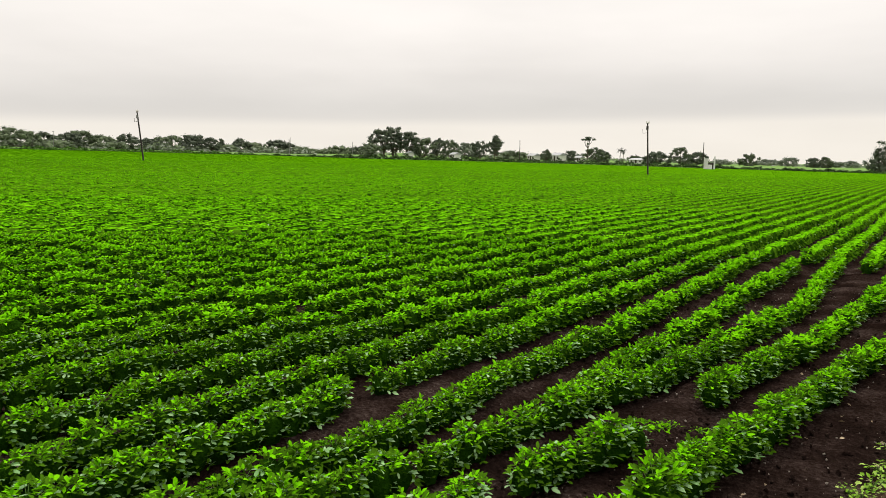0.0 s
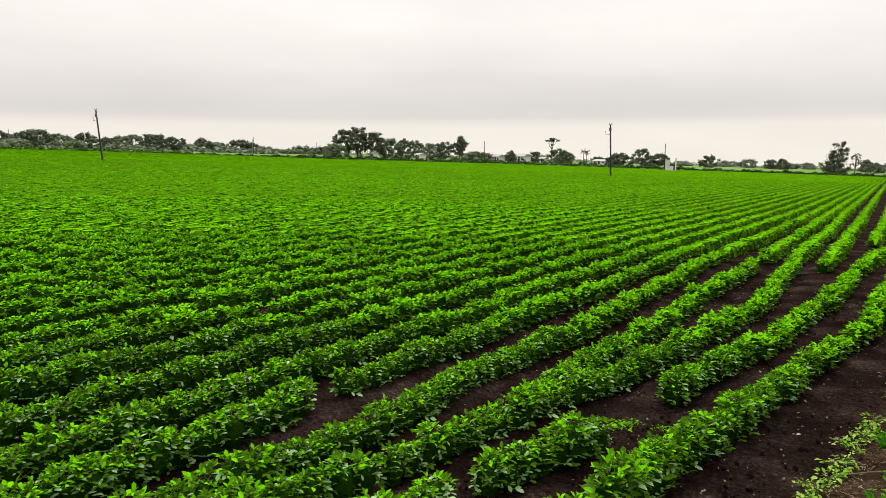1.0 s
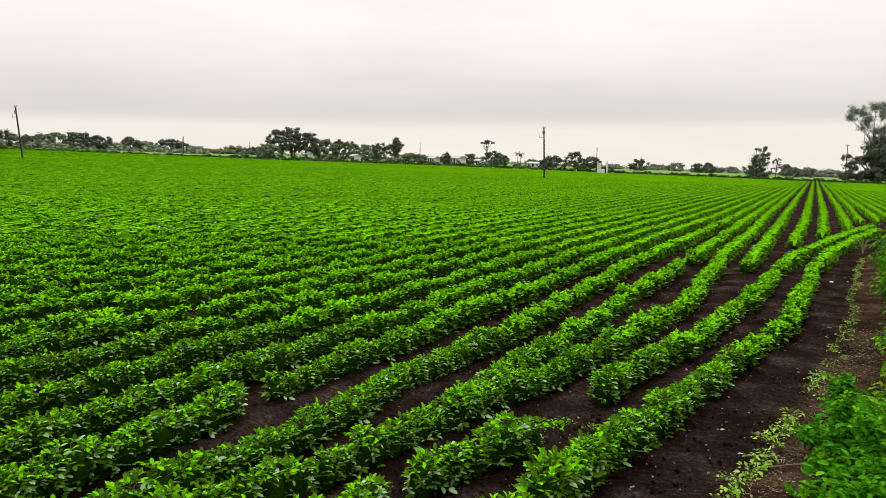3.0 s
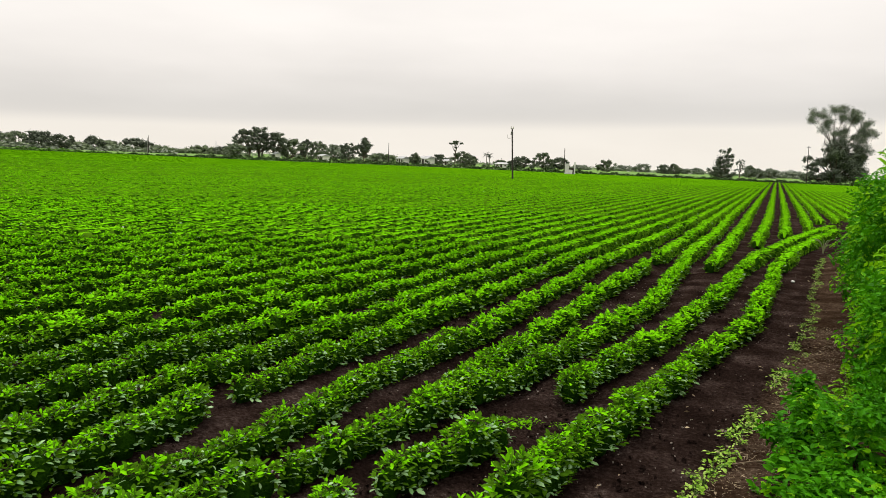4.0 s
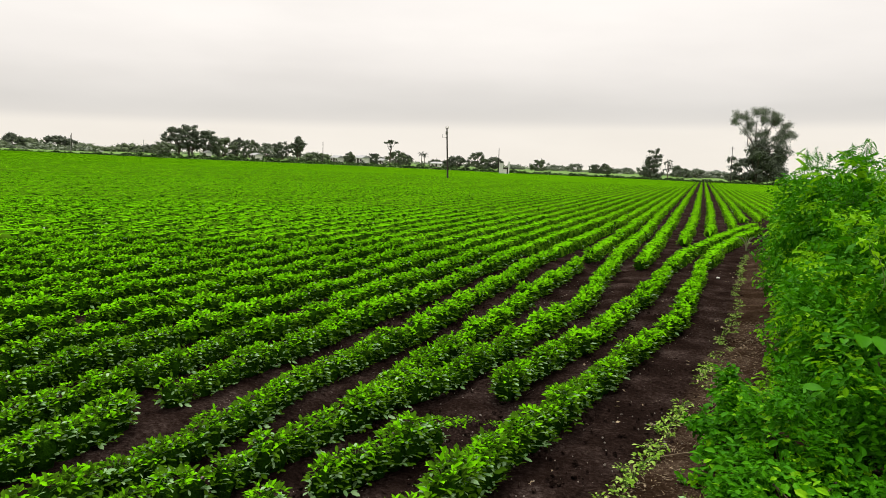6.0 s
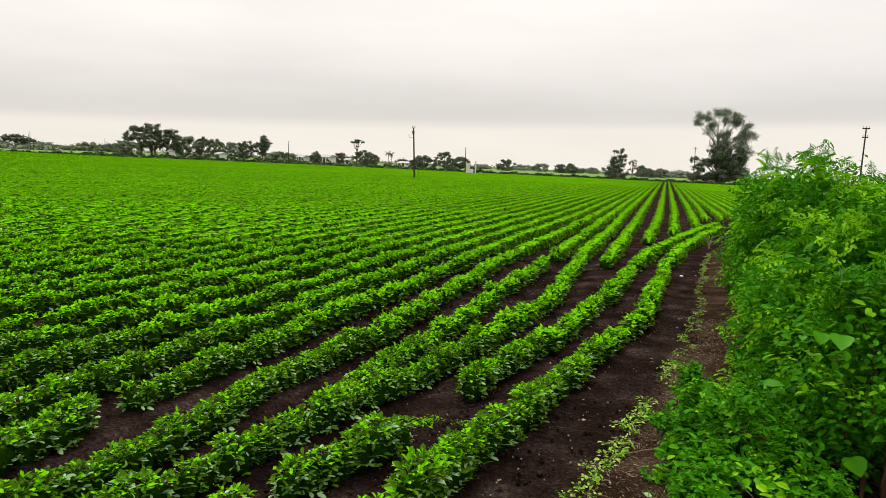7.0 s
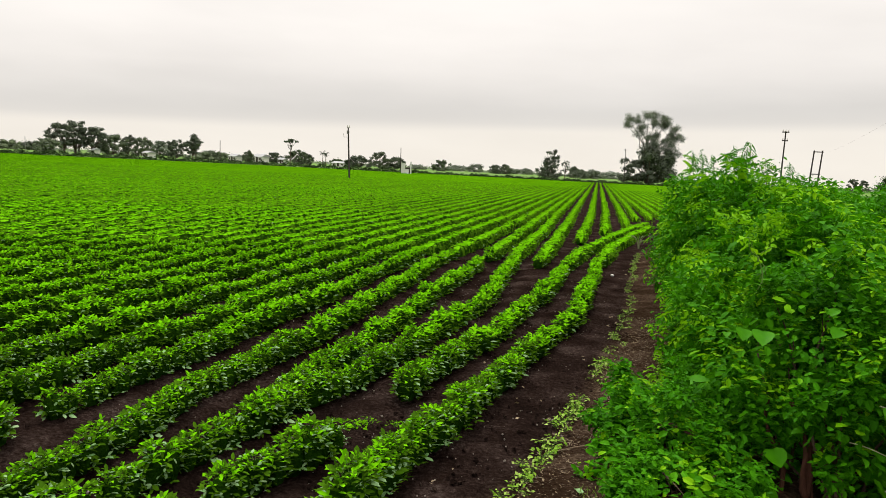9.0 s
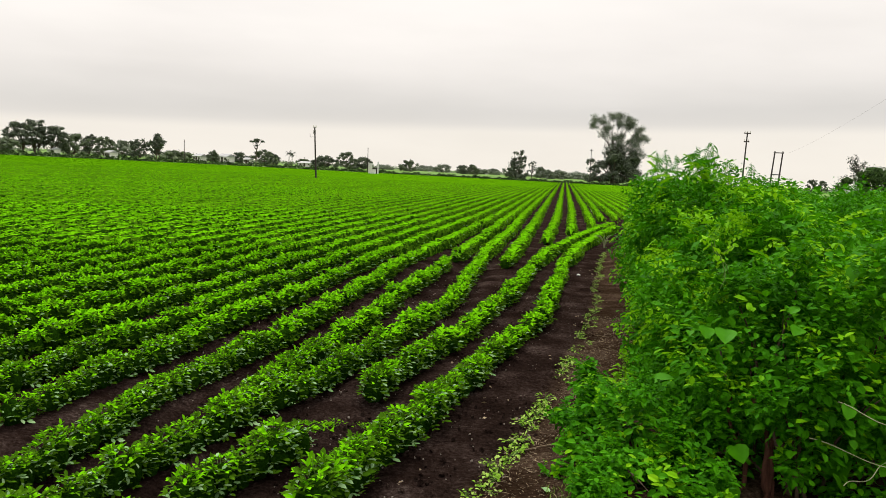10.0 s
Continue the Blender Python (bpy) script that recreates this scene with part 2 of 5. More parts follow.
def turns(yaw, pitch, roll):
    """Rotations Rz(yaw) Rx(pitch) Ry(roll) for arrays of radians."""
    cz, sz, cx, sx, cy, sy = np.cos(yaw), np.sin(yaw), np.cos(pitch), np.sin(pitch), np.cos(roll), np.sin(roll)
    o = np.zeros_like(cz)
    a = np.stack([np.stack([cz, -sz, o], -1), np.stack([sz, cz, o], -1), np.stack([o, o, o + 1], -1)], -2)
    b = np.stack([np.stack([o + 1, o, o], -1), np.stack([o, cx, -sx], -1), np.stack([o, sx, cx], -1)], -2)
    c = np.stack([np.stack([cy, o, sy], -1), np.stack([o, o + 1, o], -1), np.stack([-sy, o, cy], -1)], -2)
    return a @ b @ c


OVAL_V = np.array([(0, 0, 0), (-0.42, 0.24, 0.05), (-0.46, 0.58, 0.07), (0, 1, -0.13), (0.46, 0.58, 0.07), (0.42, 0.24, 0.05), (0, 0.45, 0.0)], float)
OVAL_F = np.array([(6, 1, 0), (6, 2, 1), (6, 3, 2), (6, 4, 3), (6, 5, 4), (6, 0, 5)])
LEAF_V = np.array([(0, 0, 0), (-0.42, 0.30, 0.09), (-0.43, 0.70, 0.09), (0, 1, -0.04), (0.43, 0.70, 0.09), (0.42, 0.30, 0.09), (0, 0.46, 0.0)], float)
CARD_V = np.array([(-0.12, 0, 0), (0.5, 0.42, 0.05), (0.1, 1, -0.1), (-0.5, 0.5, 0.05)], float)
CARD_F = np.array([(0, 1, 2, 3)])
FLAT_F = np.array([(0, 1, 2), (0, 2, 3)])
BLUNT_V = np.array([(0, 0, 0), (0.40, 0.30, 0.06), (0.38, 0.74, 0.05), (0, 1, -0.06), (-0.38, 0.74, 0.05), (-0.40, 0.30, 0.06)], float)
BLUNT_F = np.array([(0, 1, 5), (1, 2, 5), (2, 4, 5), (2, 3, 4)])
HEART_V = np.array([(0, 0.3, -0.03), (0, 0.05, 0), (0.24, 0, 0.04), (0.46, 0.16, 0.10), (0.5, 0.44, 0.12), (0.36, 0.74, 0.06), (0, 0.96, -0.14),
                    (-0.33, 0.76, 0.08), (-0.5, 0.42, 0.13), (-0.47, 0.15, 0.08), (-0.25, 0.01, 0.02)], float)
HEART_F = np.array([(0, i, i % 10 + 1) for i in range(1, 11)])


def frond():
    """A feathered leaf: a thin rachis with nine pairs of leaflets."""
    v, f = [(-0.008, 0, 0), (0.008, 0, 0), (0.004, 1, -0.18), (-0.004, 1, -0.18)], [(0, 1, 2, 3)]
    for i in range(9):
        y, s = 0.12 + i * 0.1, 0.24 * math.sin(0.5 + i * 0.26)
        z = -0.18 * y * y
        for side in (-1, 1):
            k = len(v)
            v += [(0, y, z), (side * s * 0.5, y + 0.035 + s * 0.1, z + 0.02), (side * s, y + s * 0.3, z - 0.03), (side * s * 0.5, y - 0.02 + s * 0.1, z + 0.0)]
            f.append((k, k + 1, k + 2, k + 3) if side < 0 else (k, k + 3, k + 2, k + 1))
    return np.array(v, float), np.array(f)


def spray():
    """A drooping feathered leaf of few broad leaflets."""
    v, f = [(-0.012, 0, 0), (0.012, 0, 0), (0.006, 1, -0.35), (-0.006, 1, -0.35)], [(0, 1, 2, 3)]
    for i in range(5):
        y = 0.22 + i * 0.19
        z = -0.35 * y * y
        for side in (-1, 1):
            k, s, dy = len(v), 0.36 - 0.03 * abs(i - 2), 0.05 * side
            v += [(0, y + dy, z), (side * s * 0.5, y + dy + 0.10, z - 0.03), (side * s, y + dy + 0.10, z - 0.16), (side * s * 0.5, y + dy - 0.05, z - 0.08)]
            f.append((k, k + 1, k + 2, k + 3) if side < 0 else (k, k + 3, k + 2, k + 1))
    return np.array(v, float), np.array(f)


FROND_V, FROND_F = frond()
SPRAY_V, SPRAY_F = spray()


def leaves(pos, yaw, pitch, roll, length, width, shape="oval"):
    """Vertices and faces of many leaves of one shape."""
    V, F = {"oval": (OVAL_V, OVAL_F), "leaf": (LEAF_V, OVAL_F), "card": (CARD_V, CARD_F), "flat": (CARD_V, FLAT_F), "blunt": (BLUNT_V, BLUNT_F), "heart": (HEART_V, HEART_F), "frond": (FROND_V, FROND_F), "spray": (SPRAY_V, SPRAY_F)}[shape]
    n, k = len(pos), len(V)
    R = turns(yaw, pitch, roll)
    loc = V[None] * np.stack([width, length, length], -1)[:, None, :]
    v = np.einsum("nij,nkj->nki", R, loc) + pos[:, None, :]
    f = F[None] + (np.arange(n) * k)[:, None, None]
    return v.reshape(-1, 3), f.reshape(-1, F.shape[1]), len(F)


def tube(points, radii, sides=5):
    """A tapered tube along a line of points."""
    p = np.asarray(points, float)
    r = np.broadcast_to(radii, (len(p),))
    d = np.gradient(p, axis=0)
    d /= np.linalg.norm(d, axis=1)[:, None] + 1e-9
    ref = np.where(np.abs(d[:, 2:3]) > 0.9, np.array([[1.0, 0, 0]]), np.array([[0, 0, 1.0]]))
    a = np.cross(d, ref)
    a /= np.linalg.norm(a, axis=1)[:, None] + 1e-9
    b = np.cross(d, a)
    th = np.arange(sides) * 2 * np.pi / sides
    v = p[:, None] + r[:, None, None] * (np.cos(th)[None, :, None] * a[:, None] + np.sin(th)[None, :, None] * b[:, None])
    f = []
    for i in range(len(p) - 1):
        for j in range(sides):
            f.append((i * sides + j, i * sides + (j + 1) % sides, (i + 1) * sides + (j + 1) % sides, (i + 1) * sides + j))
    return v.reshape(-1, 3), np.array(f)


def box(x0, x1, y0, y1, z0, z1):
    v = np.array([(x, y, z) for z in (z0, z1) for y in (y0, y1) for x in (x0, x1)], float)
    f = np.array([(0, 2, 3, 1), (4, 5, 7, 6), (0, 1, 5, 4), (2, 6, 7, 3), (0, 4, 6, 2), (1, 3, 7, 5)])
    return v, f


# ---- ground ----
EDGE_AZ = np.radians([-95, -64, -55, -45, -37, -26, -14, 0, 12, 30])
EDGE_R = np.array([185, 181, 184, 178, 160, 172, 164, 165, 170, 180.0])


def in_field(x, y):
    """Inside the sown field: short of its far edge, and west of the soil path."""
    az, r = np.arctan2(x, y), np.hypot(x, y)
    return (r < np.interp(az, EDGE_AZ, EDGE_R)) & (x < path_x(y) + np.where(y > 24, 60, 0))


def path_x(y):
    """The line where the tilled soil of the field gives way to the path beside the shrubs."""
    return np.interp(y, (-10, 2.5, 3.8, 4.15, 4.65, 5.2, 5.9, 6.8, 7.9, 9.5, 11.9, 14.5, 17.5, 22, 30), (-1.2, -0.68, -0.335, -0.235, -0.14, -0.06, 0.06, 0.16, 0.33, 0.47, 0.60, 0.74, 1.05, 2.0, 4.0))


def bumps(x, y):
    """Relief of the soil: broad swells and crumbs."""
    out = np.zeros_like(x)
    for fx, fy, a, ph in ((1.3, 0.7, 0.012, 0.3), (2.9, 3.7, 0.010, 1.7), (7.1, 6.3, 0.008, 0.9), (13.7, 15.1, 0.007, 2.2), (23.3, 19.7, 0.006, 4.1)):
        out += a * np.sin(fx * x + 1.3 * np.sin(fy * y + ph) + ph) * np.sin(fy * y + 1.1 * np.sin(fx * 0.8 * x - ph))
    return out


def axis(fine0, fine1, step, far):
    mid = np.arange(fine0, fine1 + step / 2, step)
    s, k = [], step
    while sum(s) < far:
        k *= 1.12
        s.append(k)
    c = np.cumsum(s)
    return np.concatenate([(fine0 - c)[::-1], mid, fine1 + c])


def build_ground():
    xs, ys = axis(-4.0, 2.0, 0.06, 1900), axis(2.2, 13.0, 0.075, 1900)
    X, Y = np.meshgrid(xs, ys)
    near = np.clip(1.4 - np.hypot(X, Y - 4) / 40, 0, 1)
    Z = (bumps(X, Y) + rng.normal(0, 0.004, X.shape)) * near
    # furrows between the rows
    Z += 0.02 * np.cos((X + 3.48) * 2 * np.pi / 0.535) * near * (X < -1.0)
    # the bank under the shrubs is a little higher
    Z += 0.10 * np.clip((X - path_x(Y) - 0.1) / 0.8, 0, 1) * near * (Y < 25)
    v = np.stack([X, Y, Z], -1).reshape(-1, 3)
    ny, nx = X.shape
    i = np.arange(ny - 1)[:, None] * nx + np.arange(nx - 1)[None]
    f = np.stack([i, i + 1, i + nx + 1, i + nx], -1).reshape(-1, 4)
    c = v[f].mean(1)
    slot = np.where(in_field(c[:, 0], c[:, 1]), 0, 1)
    slot[(slot == 1) & (np.abs(c[:, 0] - path_x(c[:, 1])) < 12) & (c[:, 1] < 26) & (c[:, 1] > -12)] = 0
    me = mesh_of("ground", v, f, [SOIL, MEADOW], slot, True)
    bank = me.attributes.new("bank", "FLOAT", "POINT")
    bank.data.foreach_set("value", np.clip((v[:, 0] - path_x(v[:, 1]) + 0.06) / 0.16, -0.4, 1.4).astype(np.float32))
    ground = new("ground", me)
    return tagged(ground, "dark tilled soil between crop rows, green meadows beyond", "ground", kind="structure")


build_ground()

# ---- the crop ----


def line(ys, xs, gaps=()):
    return dict(y=np.array(ys, float), x=np.array(xs, float), gaps=gaps)


CROP = [
    line((2.0, 3.5, 4.0, 4.5, 5.2, 5.8, 6.8, 8.3, 10.5, 13, 16.6, 19, 21.3, 23.9), (-1.20, -0.92, -0.84, -0.76, -0.66, -0.55, -0.37, -0.12, 0.01, 0.09, 0.42, 0.80, 1.14, 1.66)),
    line((2.0, 3.3, 3.65, 4.0, 5.15, 5.85, 6.7, 8.2, 9.5, 11.5, 14.4, 17.5, 22, 26.5), (-1.80, -1.53, -1.44, -1.32, -1.15, -1.05, -0.88, -0.72, -0.55, -0.44, -0.27, 0.15, 0.90, 1.75), ((2.93, 3.20), (4.08, 5.10))),
    line((2.0, 2.65, 3.05, 3.45, 4.0, 4.5, 5.1, 5.75, 6.4, 7.1, 7.7, 8.5, 9.5, 11.2, 13.2, 15, 17, 21, 28, 170), (-2.31, -2.14, -2.02, -1.94, -1.85, -1.76, -1.61, -1.51, -1.43, -1.32, -1.25, -1.19, -1.17, -1.21, -1.27, -1.30, -1.29, -1.25, -1.35, -1.42), ((2.89, 3.03),)),
    line((4.55, 4.9, 5.3, 5.8, 6.4, 7.5, 9.3, 10.5, 12.2, 14.8, 18, 24, 170), (-1.86, -1.87, -1.82, -1.80, -1.82, -1.81, -1.80, -1.78, -1.76, -1.74, -1.70, -1.74, -1.88), ((12.7, 13.45),)),
    line((1.6, 2.4, 3, 3.5, 4, 4.6, 5.2, 5.8, 6.8, 8, 10, 12, 14, 16, 20, 26, 170), (-2.53, -2.46, -2.41, -2.39, -2.41, -2.43, -2.37, -2.33, -2.31, -2.33, -2.37, -2.41, -2.40, -2.32, -2.24, -2.20, -2.34), ((21.5, 22.0),)),
    line((1.4, 2.2, 3, 4, 5, 6.2, 7.5, 9.8, 13.5, 16.8, 20, 26, 170), (-3.04, -3.03, -2.98, -3.01, -2.98, -2.95, -2.92, -2.91, -2.95, -2.92, -2.83, -2.72, -2.80), ((3.54, 3.92),)),
    line((13.1, 15, 18.5, 24, 32, 170), (-0.85, -0.81, -0.80, -0.78, -0.81, -0.90)),
    line((18.0, 20, 26, 33, 170), (-0.30, -0.25, -0.17, -0.14, -0.18)),
    line((21.0, 33, 170), (0.31, 0.42, 0.45)),
    line((24.5, 41, 170), (0.99, 1.07, 1.08)),
    line((28.5, 42, 170), (1.45, 1.56, 1.60)),
]
for k in range(46):
    CROP.append(line((30 + 1.5 * k, 170), (2.05 + 0.47 * k, 2.05 + 0.47 * k)))
for k in range(325):
    x = -3.48 - 0.535 * k
    CROP.append(line((-8, 4, 7, 13.5, 19, 28, 175), (x + 0.03, x + 0.03, x + 0.05, x + 0.02, x + 0.12, x + 0.23, x + 0.2), ((5.30, 5.42),) if k == 3 else ()))


def row_x(row, y):
    return np.interp(y, row["y"], row["x"]) + 0.018 * np.sin(1.9 * y + row["x"][0] * 7) + 0.012 * np.sin(5.3 * y + row["x"][0] * 3)


def sow(r0, r1, spacing, az0=-72.0, az1=9.0):
    """Places along all rows between two ranges from the standpoint, within the seen sector."""
    px, py, pk = [], [], []
    for k, row in enumerate(CROP):
        lo, hi = max(row["y"][0], -r1), min(row["y"][-1], r1)
        if lo >= hi or abs(row["x"]).min() > r1:
            continue
        y = np.arange(lo, hi, spacing)
        y = y + rng.uniform(-0.3, 0.3, len(y)) * spacing
        x = row_x(row, y)
        r, az = np.hypot(x, y), np.degrees(np.arctan2(x, y))
        ok = (r >= r0) & (r < r1) & (az > az0) & (az < az1) & (r < np.interp(np.radians(az), EDGE_AZ, EDGE_R) - 1)
        for a, b in row["gaps"]:
            ok &= ~((y > a) & (y < b))
        px.append(x[ok]), py.append(y[ok]), pk.append(np.full(ok.sum(), k))
    return np.concatenate(px), np.concatenate(py), np.concatenate(pk)


def phase(k, c):
    """A fixed random angle for each row."""
    return np.modf(np.abs(np.sin(np.asarray(k) * 12.9898 + c) * 43758.5453))[0] * 6.283


def swell(y, k):
    """Height of the rows, plant by plant."""
    return 1 + 0.11 * np.sin(y * 6.1 + phase(k, 1)) * np.sin(y * 2.3 + phase(k, 2)) + 0.06 * np.sin(y * 1.3 + phase(k, 3)) + 0.10 * np.sin(y * 12.7 + phase(k, 4) + 1.4 * np.sin(y * 3.7 + phase(k, 5)))


def soy_plant(seed, count, big=1.0, shape="leaf", fresh=0.35, pale=0.34):
    """One soybean plant: tiers of level trifoliate leaves round a close dark heart, over a short stem."""
    g = np.random.default_rng(seed)
    lf, st = Bag(), Bag()
    H = g.uniform(0.178, 0.210)
    v, f = tube([(0, 0, -0.03), (0.01, 0.005, H * 0.5), (0, 0.01, H * 0.9)], (0.006, 0.005, 0.002), 4)
    st.add(v, f)
    # the heart of inner leaves, its shade painted as dark green
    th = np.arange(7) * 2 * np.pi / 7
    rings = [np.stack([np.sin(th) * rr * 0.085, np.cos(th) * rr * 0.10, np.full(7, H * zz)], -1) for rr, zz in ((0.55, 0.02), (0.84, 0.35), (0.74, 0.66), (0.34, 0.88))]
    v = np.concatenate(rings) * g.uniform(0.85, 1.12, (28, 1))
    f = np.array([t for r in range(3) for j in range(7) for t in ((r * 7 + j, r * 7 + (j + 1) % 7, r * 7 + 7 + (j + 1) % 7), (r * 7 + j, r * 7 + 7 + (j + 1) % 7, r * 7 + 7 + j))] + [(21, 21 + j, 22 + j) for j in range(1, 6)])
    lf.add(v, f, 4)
    top = np.arange(count) < int(count * 0.42)
    az = g.uniform(0, 2 * np.pi, count)
    h = g.uniform(0.06, 0.92, count)
    q = np.where(top, np.sqrt(g.random(count)), (1.0 - 0.28 * h ** 2) * g.uniform(0.72, 1.02, count))
    z = np.where(top, H * (1 - 0.26 * q ** 2) + np.abs(g.normal(0, 0.010, count)), H * h)
    c = np.stack([np.sin(az) * q * 0.083, np.cos(az) * q * 0.108, z + 0.01], -1)
    for i in range(0, count, 6):
        v, f = tube([(0, 0, c[i, 2] * 0.55), c[i] * (0.55, 0.55, 0.9), c[i]], (0.002, 0.0018, 0.0012), 3)
        lf.add(v, np.concatenate([f[:, :3], f[:, [0, 2, 3]]]), 3)
    for off, ls in ((0.0, 1.0), (1.2, 0.88), (-1.2, 0.88)):
        yaw = -az + off + g.normal(0, 0.3, count)
        pitch = np.where(top, g.normal(0.36, 0.42, count), g.normal(0.10, 0.30, count))
        roll = g.normal(0, 0.3, count)
        ln = g.uniform(0.029, 0.049, count) * ls * big
        wd = ln * g.uniform(0.40, 0.52, count)
        young_lit = g.random(count) < fresh
        t = top
        v, f, k = leaves(c[t], yaw[t], pitch[t], roll[t], ln[t], wd[t] * big ** 0.5, shape)
        lf.add(v, f, np.repeat(np.where(young_lit[t], 1, 0), k))
        t = ~top
        v, f, k = leaves(c[t], yaw[t], pitch[t], roll[t], ln[t] * 1.05, wd[t] * 1.15, "blunt" if shape == "leaf" else "flat")
        # Light tone only high on the flank; the lower shade is put into colour.
        slot = np.where(g.random(t.sum()) < pale, 2, np.where(young_lit[t] & (h[t] > 0.72), 1, 0))
        lf.add(v, f, np.repeat(slot, k))
    return lf, st


LEAF_MATS = [SOY, SOY_YOUNG_LIT, SOY_PALE, STEM, SOY_HEART, SOY_MIXED]
NEAR_R, L1_R, L2_R = 4.8, 6.6, 14.0
variants = [soy_plant(100 + i, 62) for i in range(8)]
light_variants = [soy_plant(120 + i, 34, 1.3, "flat", 0.75, 0.10) for i in range(8)]
leaf_mesh = [lf.mesh("soybean_leaves", LEAF_MATS, True) for lf, st in variants]
stem_mesh = [st.mesh("soybean_stems", STEM) for lf, st in variants]


def build_near_plants():
    x, y, k = sow(1.5, NEAR_R, 0.12, -72, 9)
    order = np.argsort(np.hypot(x, y))[:300]
    for n in order:
        i = int(rng.integers(8))
        s = 0.86 * float(swell(y[n], k[n])) * rng.uniform(0.93, 1.07) * (1.0 if y[n] > 4.3 else 1.2 if k[n] == 0 else 1.08 if k[n] == 1 else 1.0)
        ob = thing("soybean_plant", "leafy bright green soybean plant in a row on dark soil", "soybean plant", "soybean plants in the near rows", at=(x[n], y[n], 0.0), rz=rng.choice((0, 180)) + rng.uniform(-25, 25))
        ob.scale = (1.12 * s, 1.12 * s, s * rng.uniform(0.94, 1.06))
        part("foliage", leaf_mesh[i], ob)
        part("stem", stem_mesh[i], ob)
    rest = np.setdiff1d(np.arange(len(x)), order)
    return x[rest], y[rest], k[rest]


def bake(bag, source, x, y, scale, yaw, broad=1.12):
    """Add copies of one plant's leaves to a bag."""
    V, F, M = np.concatenate(source.v), np.concatenate(source.f), np.concatenate(source.m)
    F, M = F[M != 3], M[M != 3]
    n, k = len(x), len(V)
    R = turns(yaw, yaw * 0, yaw * 0)
    v = np.einsum("nij,kj->nki", R, V) * scale[:, None, None] * (broad, broad, 1.0)
    v[..., 0] += x[:, None]
    v[..., 1] += y[:, None]
    f = F[None] + (np.arange(n) * k)[:, None, None]
    bag.add(v.reshape(-1, 3), f.reshape(-1, F.shape[1]), np.tile(M, n))


def canopy(bag, x, y, per, size, rowk, gap, far):
    """Level leaves over the rounded back and flanks of the rows, 'per' at each place."""
    n = len(x) * per
    bx, by, bk = np.repeat(x, per), np.repeat(y, per) + rng.uniform(-0.5, 0.5, len(x) * per) * gap, np.repeat(rowk, per)
    lump = (0.4 + 0.6 * swell(by, bk)) * (1 + rng.normal(0, 0.03, n) * max(0.0, 1 - 1.8 * far))
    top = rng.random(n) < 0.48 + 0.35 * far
    side = np.where(rng.random(n) < 0.5, -1.0, 1.0)
    wide = (0.100 + 0.03 * min(1.0, 3.0 * far)) * lump
    h = rng.uniform(0.10, 0.92, n)
    u = np.where(top, rng.uniform(-0.8, 0.8, n), side * (1.0 - 0.28 * h ** 2) * rng.uniform(0.86, 1.04, n))
    z = np.where(top, 0.196 * lump * (1 - 0.36 * u ** 2), 0.190 * h * lump)
    pos = np.stack([bx + wide * u, by, z + 0.008], -1)
    along = rng.choice((0.0, np.pi), n) + rng.normal(0, 0.35, n)
    yaw = np.where(rng.random(n) < far, along, np.where(top, rng.uniform(-3.14, 3.14, n), -side * (np.pi / 2) + rng.normal(0, 0.8, n)))
    pitch = np.where(top, rng.normal(0.12, 0.28, n) * max(0.2, 1 - 1.5 * far), rng.normal(-0.4, 0.3, n))
    roll = rng.normal(0, 0.28, n) * max(0.2, 1 - 1.5 * far)
    ln = rng.uniform(0.75, 1.25, n) * size
    v, f, k = leaves(pos, yaw, pitch, roll, ln, np.minimum(ln * 0.52, 0.085), "card")
    young_lit = rng.random(n) < 0.80 + 0.20 * min(1.0, 2.0 * far)
    # Backs light, flanks dark: leaf age plus the fall of light put into colour.
    slot = np.where(young_lit & top, 1, np.where((rng.random(n) < 0.025 * (1 - far)) & ~top, 2, 0))
    slot = np.where(rng.random(n) < 1.5 * far - 0.4, 5, slot)
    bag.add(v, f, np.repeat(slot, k))


